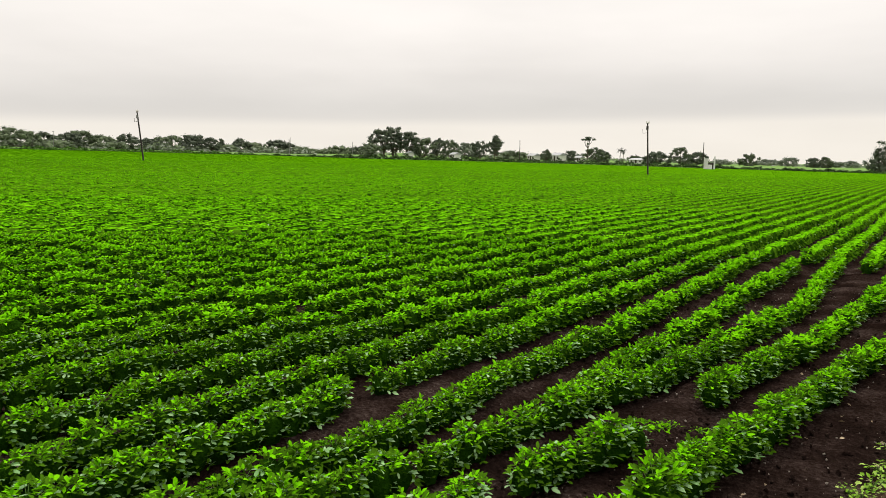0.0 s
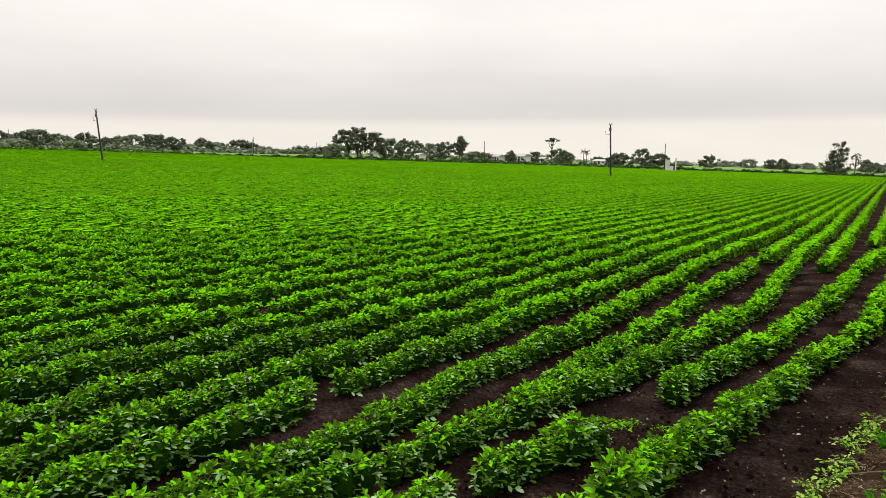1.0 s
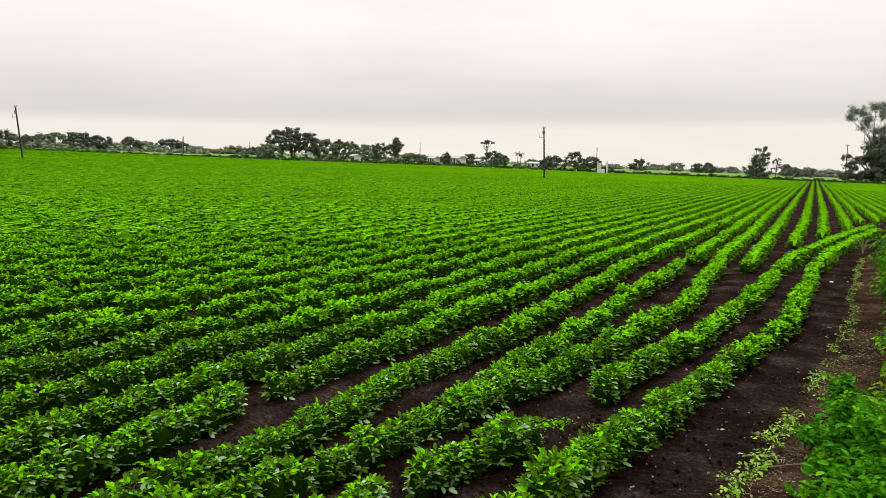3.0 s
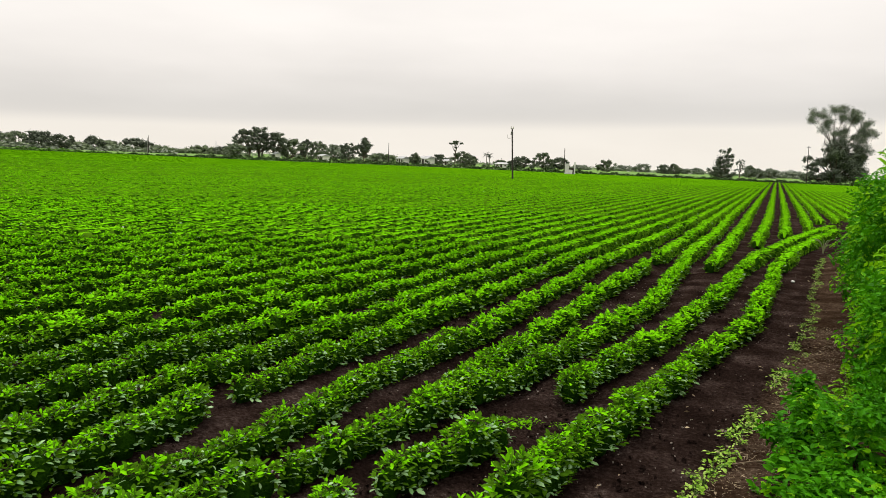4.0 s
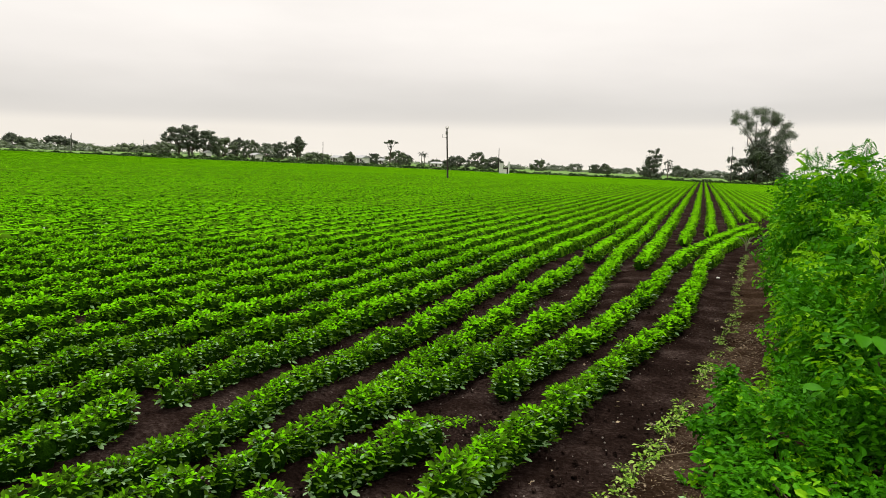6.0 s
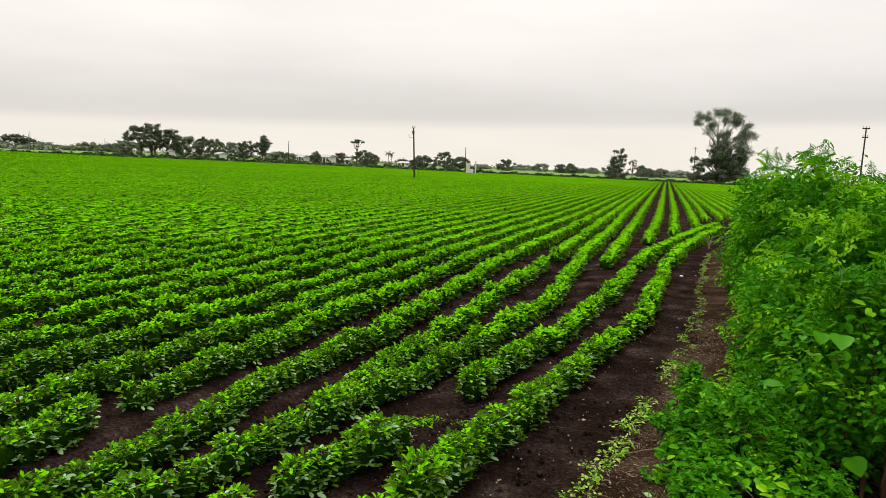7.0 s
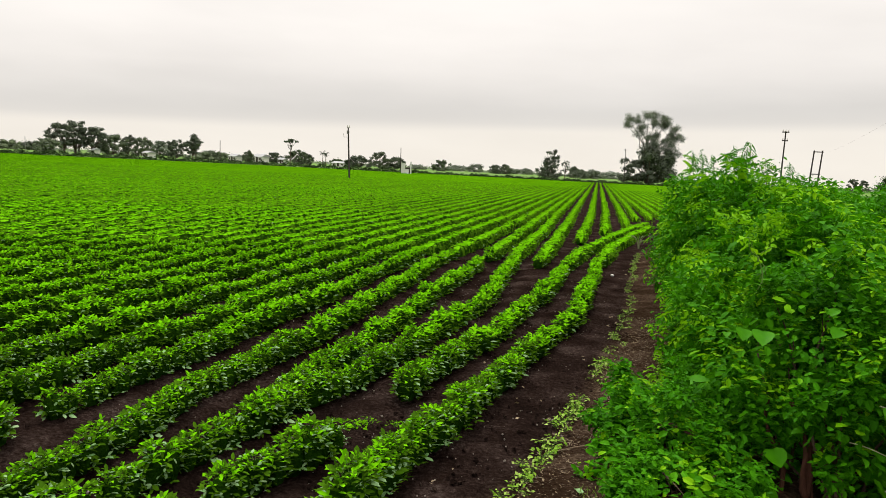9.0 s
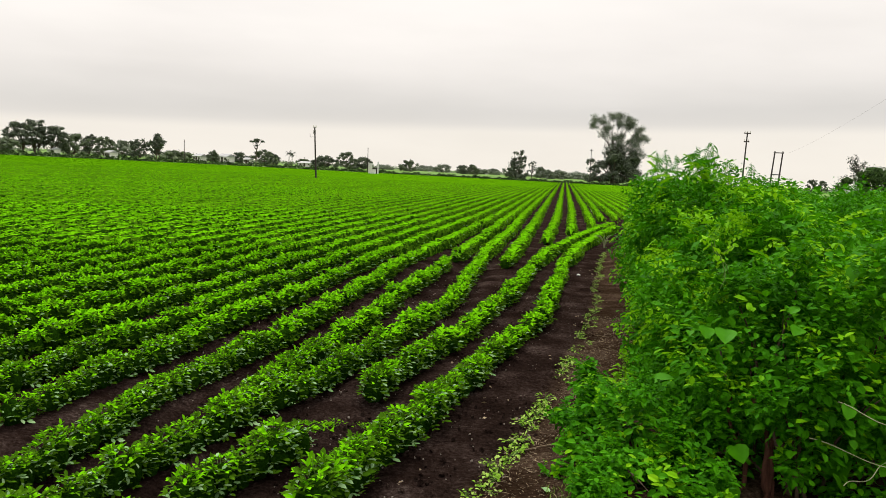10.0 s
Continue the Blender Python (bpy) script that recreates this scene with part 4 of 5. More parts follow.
def build_weeds():
    kinds = [weed_meshes(300 + i, SOY_MIXED if i == 4 else SHRUB_LIGHT if i > 4 else WEED, 1.2 if i < 4 else 1.0, 22 if i < 4 else 26) for i in range(8)]
    g = np.random.default_rng(310)
    ys = np.concatenate([np.arange(2.9, 5.6, 0.075), np.arange(5.9, 7.2, 0.085), np.arange(7.4, 17, 0.13)])
    for y in ys:
        if math.sin(5.1 * y) + 0.6 * math.sin(11.3 * y + 1) < -0.95:
            continue
        i = int(g.integers(4))
        s = g.uniform(0.28, 0.55) * (1.0 if y < 7.2 else 0.75)
        x = float(path_x(np.array(y))) + g.normal(0.03, 0.035)
        ob = thing("weed", "small pale green weed at the edge of the soil", "weed", "weeds along the field edge", at=(x, y, 0.0), rz=g.uniform(0, 360))
        ob.scale = (s, s, s)
        part("foliage", kinds[i][0], ob)
        part("stem", kinds[i][1], ob)
    for x, y, s in ((-1.30, 4.46, 0.58), (-1.25, 4.54, 0.50), (-1.09, 4.58, 0.38)):
        ob = thing("seedling", "small straggling soybean seedling in a gap of the row", "soybean plant", "seedlings in the gaps", at=(x, y, 0.0), rz=g.uniform(0, 360))
        ob.scale = (s, s, s)
        part("foliage", kinds[4][0], ob)
        part("stem", kinds[4][1], ob)
    # low leafy growth at the foot of the shrubs
    for y in np.concatenate([np.arange(4.9, 7.6, 0.14), np.arange(7.6, 15, 0.25)]):
        s = g.uniform(0.5, 1.15)
        x = float(path_x(np.array(y))) + (g.uniform(0.50, 0.70) if y > 5.6 else g.uniform(0.38, 0.6))
        i = int(g.integers(5, 8))
        ob = thing("low_weed", "low yellowish green weed at the foot of shrubs", "weed", "weeds under the shrubs", at=(x, y, 0.03), rz=g.uniform(0, 360))
        ob.scale = (s, s, s)
        part("foliage", kinds[i][0], ob)
        part("stem", kinds[i][1], ob)
    # a fallen twig across the path
    twig = thing("twig", "thin brown fallen twig lying across the path", "twig", at=TWIG_AT)
    simple("stem", [tube([(0, 0, 0.012), (0.10, 0.05, 0.03), (0.19, 0.13, 0.025), (0.27, 0.16, 0.04), (0.36, 0.25, 0.05)], (0.0036, 0.0034, 0.003, 0.0026, 0.0015), 6)], STRAW_TWIG, twig, "", True)
    simple("side_shoot", [tube([(0.19, 0.13, 0.025), (0.24, 0.10, 0.05), (0.30, 0.09, 0.045)], (0.004, 0.003, 0.0015), 5)], STRAW_TWIG, twig, "", True)
    # dry straw and leaf litter on the path
    n = 4200
    y = g.uniform(2.6, 9, n)
    x = path_x(y) + g.gamma(2.0, 0.16, n) + 0.02
    p = np.stack([x, y, 0.012 + 0.10 * np.clip((x - path_x(y) - 0.1) / 0.8, 0, 1) + g.uniform(0, 0.02, n)], -1)
    v, f, k = leaves(p, g.uniform(0, 6.28, n), g.normal(0, 0.15, n), g.normal(0, 0.5, n), 0.008 + 0.055 * g.random(n) ** 2.2, g.uniform(0.002, 0.005, n), "card")
    bag = Bag()
    bag.add(v, f)
    n = 160
    y = g.uniform(2.6, 14, n)
    x = path_x(y) - g.uniform(0.0, 0.9, n) * (g.random(n) < 0.6) + g.uniform(0, 0.5, n) * (g.random(n) < 0.4)
    p = np.stack([x, y, np.full(n, 0.02)], -1)
    v, f, k = leaves(p, g.uniform(0, 6.28, n), g.normal(0, 0.2, n), g.normal(0, 0.3, n), g.uniform(0.02, 0.045, n), g.uniform(0.012, 0.025, n), "card")
    bag.add(v, f)
    tagged(new("dry_straw", bag.mesh("dry_straw", STRAW)), "scattered dry straw and fallen leaves on the path", "litter", kind="stuff")
    # a white stone by the outer row and a pale fallen leaf
    bm = bmesh.new()
    bmesh.ops.create_icosphere(bm, subdivisions=2, radius=0.028)
    for q in bm.verts:
        q.co *= 1 + 0.22 * math.sin(60 * q.co.x + 3) * math.sin(70 * q.co.y) + 0.1 * math.sin(90 * q.co.z)
        q.co.z *= 0.65
    me = bpy.data.meshes.new("stone")
    bm.to_mesh(me)
    bm.free()
    me.materials.append(LIME)
    stone = tagged(new("stone", me), "small white stone lying on dark soil", "stone")
    stone.matrix_world = pose(0.36, 12.75, 0.02)
    v, f, k = leaves(np.array([(0.0, 0.0, 0.0)]), np.array([0.6]), np.array([0.15]), np.array([0.2]), np.array([0.06]), np.array([0.045]), "heart")
    lb = Bag()
    lb.add(v, f)
    fallen = tagged(new("fallen_leaf", lb.mesh("fallen_leaf", SOY_PALE)), "pale dry fallen leaf beside the low shrub", "leaf")
    fallen.matrix_world = pose(0.06, 3.80, 0.05)
    # clods and pale pebbles
    bm = bmesh.new()
    bmesh.ops.create_icosphere(bm, subdivisions=1, radius=1)
    V = np.array([q.co[:] for q in bm.verts])
    F = np.array([[q.index for q in t.verts] for t in bm.faces])
    bm.free()
    for nm, label, cat, mat, n, lo, hi in (("soil_clods", "dark crumbly clods lying on the tilled soil", "soil", SOIL, 2200, 0.005, 0.016), ("pebbles", "small pale pebbles scattered on the soil", "stone", STONE, 1500, 0.002, 0.0075)):
        bag = Bag()
        y = 2.4 + 9 * g.random(n) ** 1.5
        x = path_x(y) + 0.3 - g.uniform(0, 1.0, n) ** 1.3 * 3.4
        for a in range(n):
            s = g.uniform(lo, hi) * g.uniform(0.6, 1.3, 3)
            c, sn = math.cos(a), math.sin(a)
            w = V * s * (1 + 0.25 * g.normal(0, 1, (len(V), 1)))
            w = np.stack([w[:, 0] * c - w[:, 1] * sn, w[:, 0] * sn + w[:, 1] * c, w[:, 2]], -1)
            bag.add(w + (x[a], y[a], s[2] * 0.1), F)
        tagged(new(nm, bag.mesh(nm, mat)), label, cat, kind="stuff")
    # grass at the foot of the shrubs
    n = 2200
    y = 3.6 + 16 * g.random(n) ** 1.2
    x = path_x(y) + 0.32 + np.abs(g.normal(0, 0.22, n)) + 0.02 * y
    p = np.stack([x, y, np.full(n, 0.05)], -1)
    v, f, k = leaves(p, g.uniform(0, 6.28, n), g.normal(1.0, 0.35, n), g.normal(0, 0.4, n), g.uniform(0.03, 0.08, n), g.uniform(0.003, 0.006, n), "card")
    bag = Bag()
    bag.add(v, f)
    tagged(new("grass", bag.mesh("grass", GRASS)), "tufts of green and yellow grass at the foot of shrubs", "grass", kind="stuff")

    # a dry arching tuft where the outer row meets the shrubs
    tuft = thing("dry_grass_tuft", "tuft of pale dry arching grass beside the row", "grass", at=(TUFT[0], TUFT[1], 0.02))
    for i in range(11):
        a, l = g.uniform(0, 6.28), g.uniform(0.25, 0.5)
        s_ = np.linspace(0, 1, 6)
        q = np.stack([np.cos(a) * l * 0.6 * s_ ** 1.6, np.sin(a) * l * 0.6 * s_ ** 1.6, l * (1.2 * s_ - 0.6 * s_ ** 3)], -1)
        simple("blade", [tube(q, np.linspace(0.011, 0.003, 6), 3)], DRY if i % 3 else GRASS, tuft)


TUFT = (1.02, 18.0)
TWIG_AT = (-0.08, 4.38, 0.03)
build_weeds()

# ---- trees and scrub beyond the field ----


bm = bmesh.new()
bmesh.ops.create_icosphere(bm, subdivisions=1, radius=1)
BALL_V = np.array([q.co[:] for q in bm.verts])
BALL_F = np.array([[q.index for q in t.verts] for t in bm.faces])
bm.free()


def crown_hearts(bag, g, L, k):
    """Uneven inner masses of a crown, under its outer leaves."""
    for q in L:
        lump = 1 + g.normal(0, 0.22, (len(BALL_V), 1))
        v = BALL_V * lump * np.array(q[3:]) * k + np.array(q[:3])
        v[:, 2] = np.maximum(v[:, 2], 0.05)
        bag.add(v, BALL_F, 0)


def crown_shape(g, h, w, trunk, n, shape):
    """Leaf clumps of a crown: a broad uneven dome, a tall ragged one, or an open one in storeys."""
    ph = g.uniform(0, 6.28, 3)
    L = []
    for i in range(n):
        a = g.uniform(0, 6.28)
        if shape == "tall":
            t = g.random()
            R = w * (0.30 + 0.20 * math.sin(9 * t + ph[0])) * (1 - 0.35 * t)
        elif shape == "open":
            t = g.choice((0.22, 0.5, 0.74, 0.93)) + g.normal(0, 0.05)
            R = w * 0.5 * (0.55 + 0.45 * math.sin(math.pi * min(t + 0.12, 1)))
        else:
            t = g.random() ** 0.8
            R = w * 0.5 * math.sqrt(max(0.06, 1 - ((t - 0.36) / 0.66) ** 2))
        R *= 1 + 0.20 * math.sin(2 * a + ph[1]) + 0.14 * math.sin(5 * a + ph[2])
        rr = R * math.sqrt(g.uniform(0.08, 1.0))
        s = w * g.uniform(0.07, 0.15)
        top = h * trunk + (h * (1 - trunk) - 0.55 * s) * min(max(t, 0.0), 1.0)
        L.append((math.cos(a) * rr, math.sin(a) * rr, top, s, s, s * g.uniform(0.55, 0.85)))
    return L


def tree(name, label, x, y, h, w, seed, mats=None, bark=None, trunk=0.3, lobes=9, cards=900, card=0.42, gaps=0.0, stems=1, group="trees beyond the field", plan=None, heart=0.68, flat=1.0, shape="dome"):
    """A tapered trunk with limbs and a crown of many leaf clumps with gaps between them."""
    g = np.random.default_rng(seed)
    mats = mats or [TREE_DARK, TREE_GREEN]
    root = thing(name, label, "tree", group, at=(x, y, 0))
    wood = Bag()
    if plan:
        L = [(a * w, g.normal(0, 0.12) * w, b * h, c * w, c * w, c * w * g.uniform(0.4, 0.55) * flat) for a, b, c in plan]
        L += [(q[0] + g.normal(0, 0.8) * q[3], q[1] + g.normal(0, 0.5) * q[3], q[2] + g.normal(0, 0.6) * q[5], q[3] * g.uniform(0.35, 0.6), q[4] * 0.5, q[5] * g.uniform(0.4, 0.7)) for q in L for _ in range(2)]
    else:
        L = crown_shape(g, h, w, trunk, lobes * 4 - int(1.4 * lobes * gaps), shape)
    r0 = 0.014 * h + 0.05
    for k in range(stems):
        ox, oy = g.normal(0, 0.12 * w * (stems > 1)), g.normal(0, 0.12 * w * (stems > 1))
        top = np.array([ox + g.normal(0, 0.05 * w), oy + g.normal(0, 0.05 * w), h * (trunk + 0.25)])
        v, f = tube([(ox, oy, -0.3), (ox + g.normal(0, 0.02 * w), oy, h * trunk * 0.6), top * (1, 1, 0.7), top], np.array([1.25, 1, 0.75, 0.5]) * r0, 7)
        wood.add(v, f)
        for q in L[k::2 * stems]:
            b = np.array([ox, oy, h * trunk * g.uniform(0.7, 1.15)])
            e = np.array(q[:3])
            v, f = tube([b, b * 0.5 + e * 0.5 + (0, 0, -0.06 * h), e, e + (0, 0, q[5] * 0.6)], np.array([0.55, 0.4, 0.2, 0.08]) * r0, 5)
            wood.add(v, f)
    part("trunk", wood.mesh("trunk", bark or BARK, True), root)
    A = np.array(L)
    m = int(cards * 2.0)
    k = g.integers(0, len(A), m)
    d = g.normal(0, 1, (m, 3))
    d /= np.linalg.norm(d, axis=1)[:, None]
    p = A[k, :3] + d * A[k, 3:] * g.uniform(0.55, 1.12, (m, 1))
    p = p[p[:, 2] > 0.15]
    m = len(p)
    ln = 0.85 * card * g.uniform(0.5, 1.3, m)
    v, f, k = leaves(p, g.uniform(0, 6.28, m), g.normal(-0.2, 0.6, m), g.normal(0, 0.5, m), ln, ln * 0.75, "card")
    bag = Bag()
    bag.add(v, f, np.repeat(np.where(g.random(m) < 0.4, 1, 0), k))
    crown_hearts(bag, g, L, heart)
    part("crown", bag.mesh("crown", mats), root)
    return root


LEFT = [(-277.6, 148.9, 7.1, 8.8), (-279.7, 163.6, 5.8, 5.9), (-259.8, 161.6, 5.5, 7.2), (-265.2, 170.0, 6.4, 7.5), (-249.6, 177.0, 5.8, 6.2), (-252.9, 187.8, 4.6, 5.1), (-257.1, 197.2, 5.3, 6.2), (-242.3, 201.3, 6.5, 8.7), (-231.7, 199.8, 5.3, 4.7), (-242.7, 214.7, 5.2, 2.3), (-251.1, 232.2, 5.6, 6.7), (-239.7, 243.9, 5.6, 8.3), (-244.5, 288.3, 4.2, 10.3), (-214.6, 266.3, 3.9, 6.4)]
SCRUB = [(-259.2, 145.0, 5.6, 8.4), (-254.4, 153.2, 2.7, 9.7), (-284.3, 190.1, 5.5, 10.0), (-275.3, 217.7, 6.3, 8.7), (-244.4, 168.8, 2.9, 7.9), (-260.1, 248.9, 4.5, 11.2), (-241.5, 216.0, 3.0, 9.1), (-246.0, 262.8, 3.3, 10.3), (-252.5, 281.3, 2.2, 8.1), (-162.0, 207.0, 4.6, 6.3), (-141.9, 271.1, 3.7, 9.5), (-149.5, 327.5, 3.2, 8.8)]
GROVE = [(-163.5, 214.8, 9.4, 6.2), (-162.3, 220.2, 10.4, 6.6), (-158.0, 223.4, 8.8, 6.3), (-135.8, 245.8, 8.7, 5.5)]
DENSE = [(-156.5, 231.0, 7.2, 8.4), (-157.6, 241.0, 7.3, 5.2), (-149.8, 237.5, 6.8, 6.2), (-142.4, 246.2, 6.9, 6.8), (-126.7, 268.6, 4.2, 3.8), (-128.9, 297.2, 4.3, 5.6), (-110.4, 275.7, 5.7, 6.4), (-110.3, 285.4, 4.5, 4.0), (-111.1, 323.4, 3.2, 4.5), (-89.0, 283.4, 4.7, 7.3), (-81.2, 285.7, 6.4, 6.0), (-77.9, 295.9, 4.8, 6.7), (-64.0, 317.6, 4.9, 6.1), (-46.5, 357.0, 4.1, 5.7), (-42.1, 357.5, 4.6, 5.2)]
PALE = [(-172.5, 284.9, 6.5, 7.9), (-93.8, 403.2, 2.6, 9.0), (-82.9, 460.6, 3.5, 10.8), (-63.7, 409.1, 4.6, 7.2), (-48.2, 465.5, 3.1, 6.7), (-42.3, 466.1, 3.7, 6.7), (-9.0, 287.9, 4.5, 4.1), (-6.5, 305.9, 3.6, 3.5), (-2.4, 324.0, 3.9, 6.4), (7.0, 431.9, 4.2, 13.3)]
SINGLE = [(-109.3, 266.4, 9.4, 5.8), (-104.8, 287.5, 5.9, 3.5), (-14.4, 230.0, 8.5, 6.2), (-9.8, 233.8, 6.0, 3.0)]
BIG = (15.4, 251.5, 21.9, 18.7)
THIN = [(-92.4, 180.2, 5.6, 0.3), (-45.4, 177.3, 5.7, 0.3), (-176.6, 184.0, 4.8, 0.3), (-180.6, 220.5, 4.9, 0.4), (-218.8, 130.9, 5.2, 0.3), (-186.7, 195.0, 5.7, 0.4), (6.5, 206.9, 8.8, 0.3)]
RP = [(21.0, 95.7, 7.7, 0.2), (20.4, 81.5, 5.1, 0.2), (21.1, 81.3, 5.2, 0.2)]
HOUSES = [(-141.8, 228.4, 2.2, 3.7), (-154.8, 219.7, 2.2, 2.6), (-133.2, 271.5, 2.7, 4.3), (-124.8, 275.4, 3.2, 5.2), (-117.4, 278.7, 2.3, 3.0), (-96.8, 286.5, 2.0, 6.1)]
HUT = [(-35.7, 143.6, 2.3, 1.8)]
RIGHT = [(61.1, 207.2, 3.9, 2.6), (79.2, 258.1, 4.3, 3.5)]
POLE_A = (-64.9, 47.8, 4.78, (-0.30, -0.41))
POLE_B = (-23.5, 72.2, 4.97, (-0.27, -0.09))
WIRE_END = (8.3, 19.9, 4.5)

# trees along the western edge
for i, (x, y, h, w) in enumerate(LEFT):
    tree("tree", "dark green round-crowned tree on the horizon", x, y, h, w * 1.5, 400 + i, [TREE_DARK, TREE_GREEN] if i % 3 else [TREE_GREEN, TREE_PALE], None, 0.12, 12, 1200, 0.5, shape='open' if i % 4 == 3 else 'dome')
for i, (x, y, h, w) in enumerate(SCRUB):
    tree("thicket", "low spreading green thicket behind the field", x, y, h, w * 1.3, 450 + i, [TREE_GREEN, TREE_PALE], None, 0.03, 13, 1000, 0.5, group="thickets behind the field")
# grove of tall trees
for i, (x, y, h, w) in enumerate(GROVE):
    tree("tree", "tall dark tree with an open crown in a grove", x, y, h, w * 1.35, 500 + i, None, BARK, 0.2, 16, 1500, 0.5, 0.2, 3, "tall trees of the grove", shape="tall" if i == 3 else "open")
for i, (x, y, h, w) in enumerate(DENSE):
    tree("tree", "dense dark green tree beyond the field", x, y, h, w * 1.2, 520 + i, [TREE_DARK, TREE_GREEN] if i % 2 else [TREE_GREEN, TREE_DARK], None, 0.05, 13, 1200, 0.5)
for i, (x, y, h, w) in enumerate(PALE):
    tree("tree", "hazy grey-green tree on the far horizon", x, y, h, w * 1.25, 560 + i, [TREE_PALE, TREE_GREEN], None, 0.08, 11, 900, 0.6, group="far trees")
x, y, h, w = SINGLE[0]
tree("umbrella_tree", "tall thin tree with a flat umbrella crown", x, y, h, w, 581, None, None, 0.72, 7, 900, 0.36, plan=((-0.33, 0.86, 0.15), (-0.08, 0.93, 0.16), (0.18, 0.93, 0.17), (0.38, 0.88, 0.13), (0.02, 0.85, 0.13), (0.1, 0.70, 0.06)), heart=0.55, flat=0.8)
x, y, h, w = SINGLE[2]
tree("tree", "dark green tree with ragged top at the row ends", x, y, h, w, 583, None, None, 0.06, 15, 2600, 0.36, 0.25, plan=[(a, b, 1.3 * c) for a, b, c in ((-0.42, 0.16, 0.15), (-0.25, 0.33, 0.18), (0.22, 0.26, 0.2), (-0.18, 0.52, 0.16), (0.08, 0.56, 0.14), (0.16, 0.72, 0.12), (0.38, 0.74, 0.10), (0.05, 0.87, 0.09), (0.24, 0.93, 0.08), (0.32, 0.10, 0.14), (-0.02, 0.2, 0.16), (-0.08, 0.68, 0.14), (0.3, 0.42, 0.15), (-0.05, 0.38, 0.18), (0.12, 0.12, 0.2), (-0.25, 0.12, 0.2), (0.25, 0.60, 0.12))], heart=0.6, flat=1.6)
x, y, h, w = SINGLE[3]
tree("sparse_tree", "thin sparse tree with bare twigs", x, y, h, w, 584, None, None, 0.35, 6, 160, 0.35)


def palm(x, y, h, seed):
    g = np.random.default_rng(seed)
    root = thing("palm_tree", "small palm with a ragged dark crown", "tree", at=(x, y, 0))
    v, f = tube([(0, 0, -0.2), (0.1, 0, h * 0.5), (0, 0, h * 0.82)], (0.16, 0.12, 0.1), 7)
    b = Bag()
    b.add(v, f)
    part("trunk", b.mesh("trunk", BARK, True), root)
    n = 26
    v, f, k = leaves(np.tile((0, 0, h * 0.82), (n, 1)), g.uniform(0, 6.28, n), g.uniform(-0.7, 0.9, n), g.normal(0, 0.3, n), g.uniform(1.2, 1.9, n), g.uniform(1.2, 1.8, n), "frond")
    b = Bag()
    b.add(v, f)
    part("crown", b.mesh("crown", TREE_DARK), root)


palm(*SINGLE[1][:3], 585)
palm(SINGLE[0][0] + 9, SINGLE[0][1] + 12, 5.2, 586)


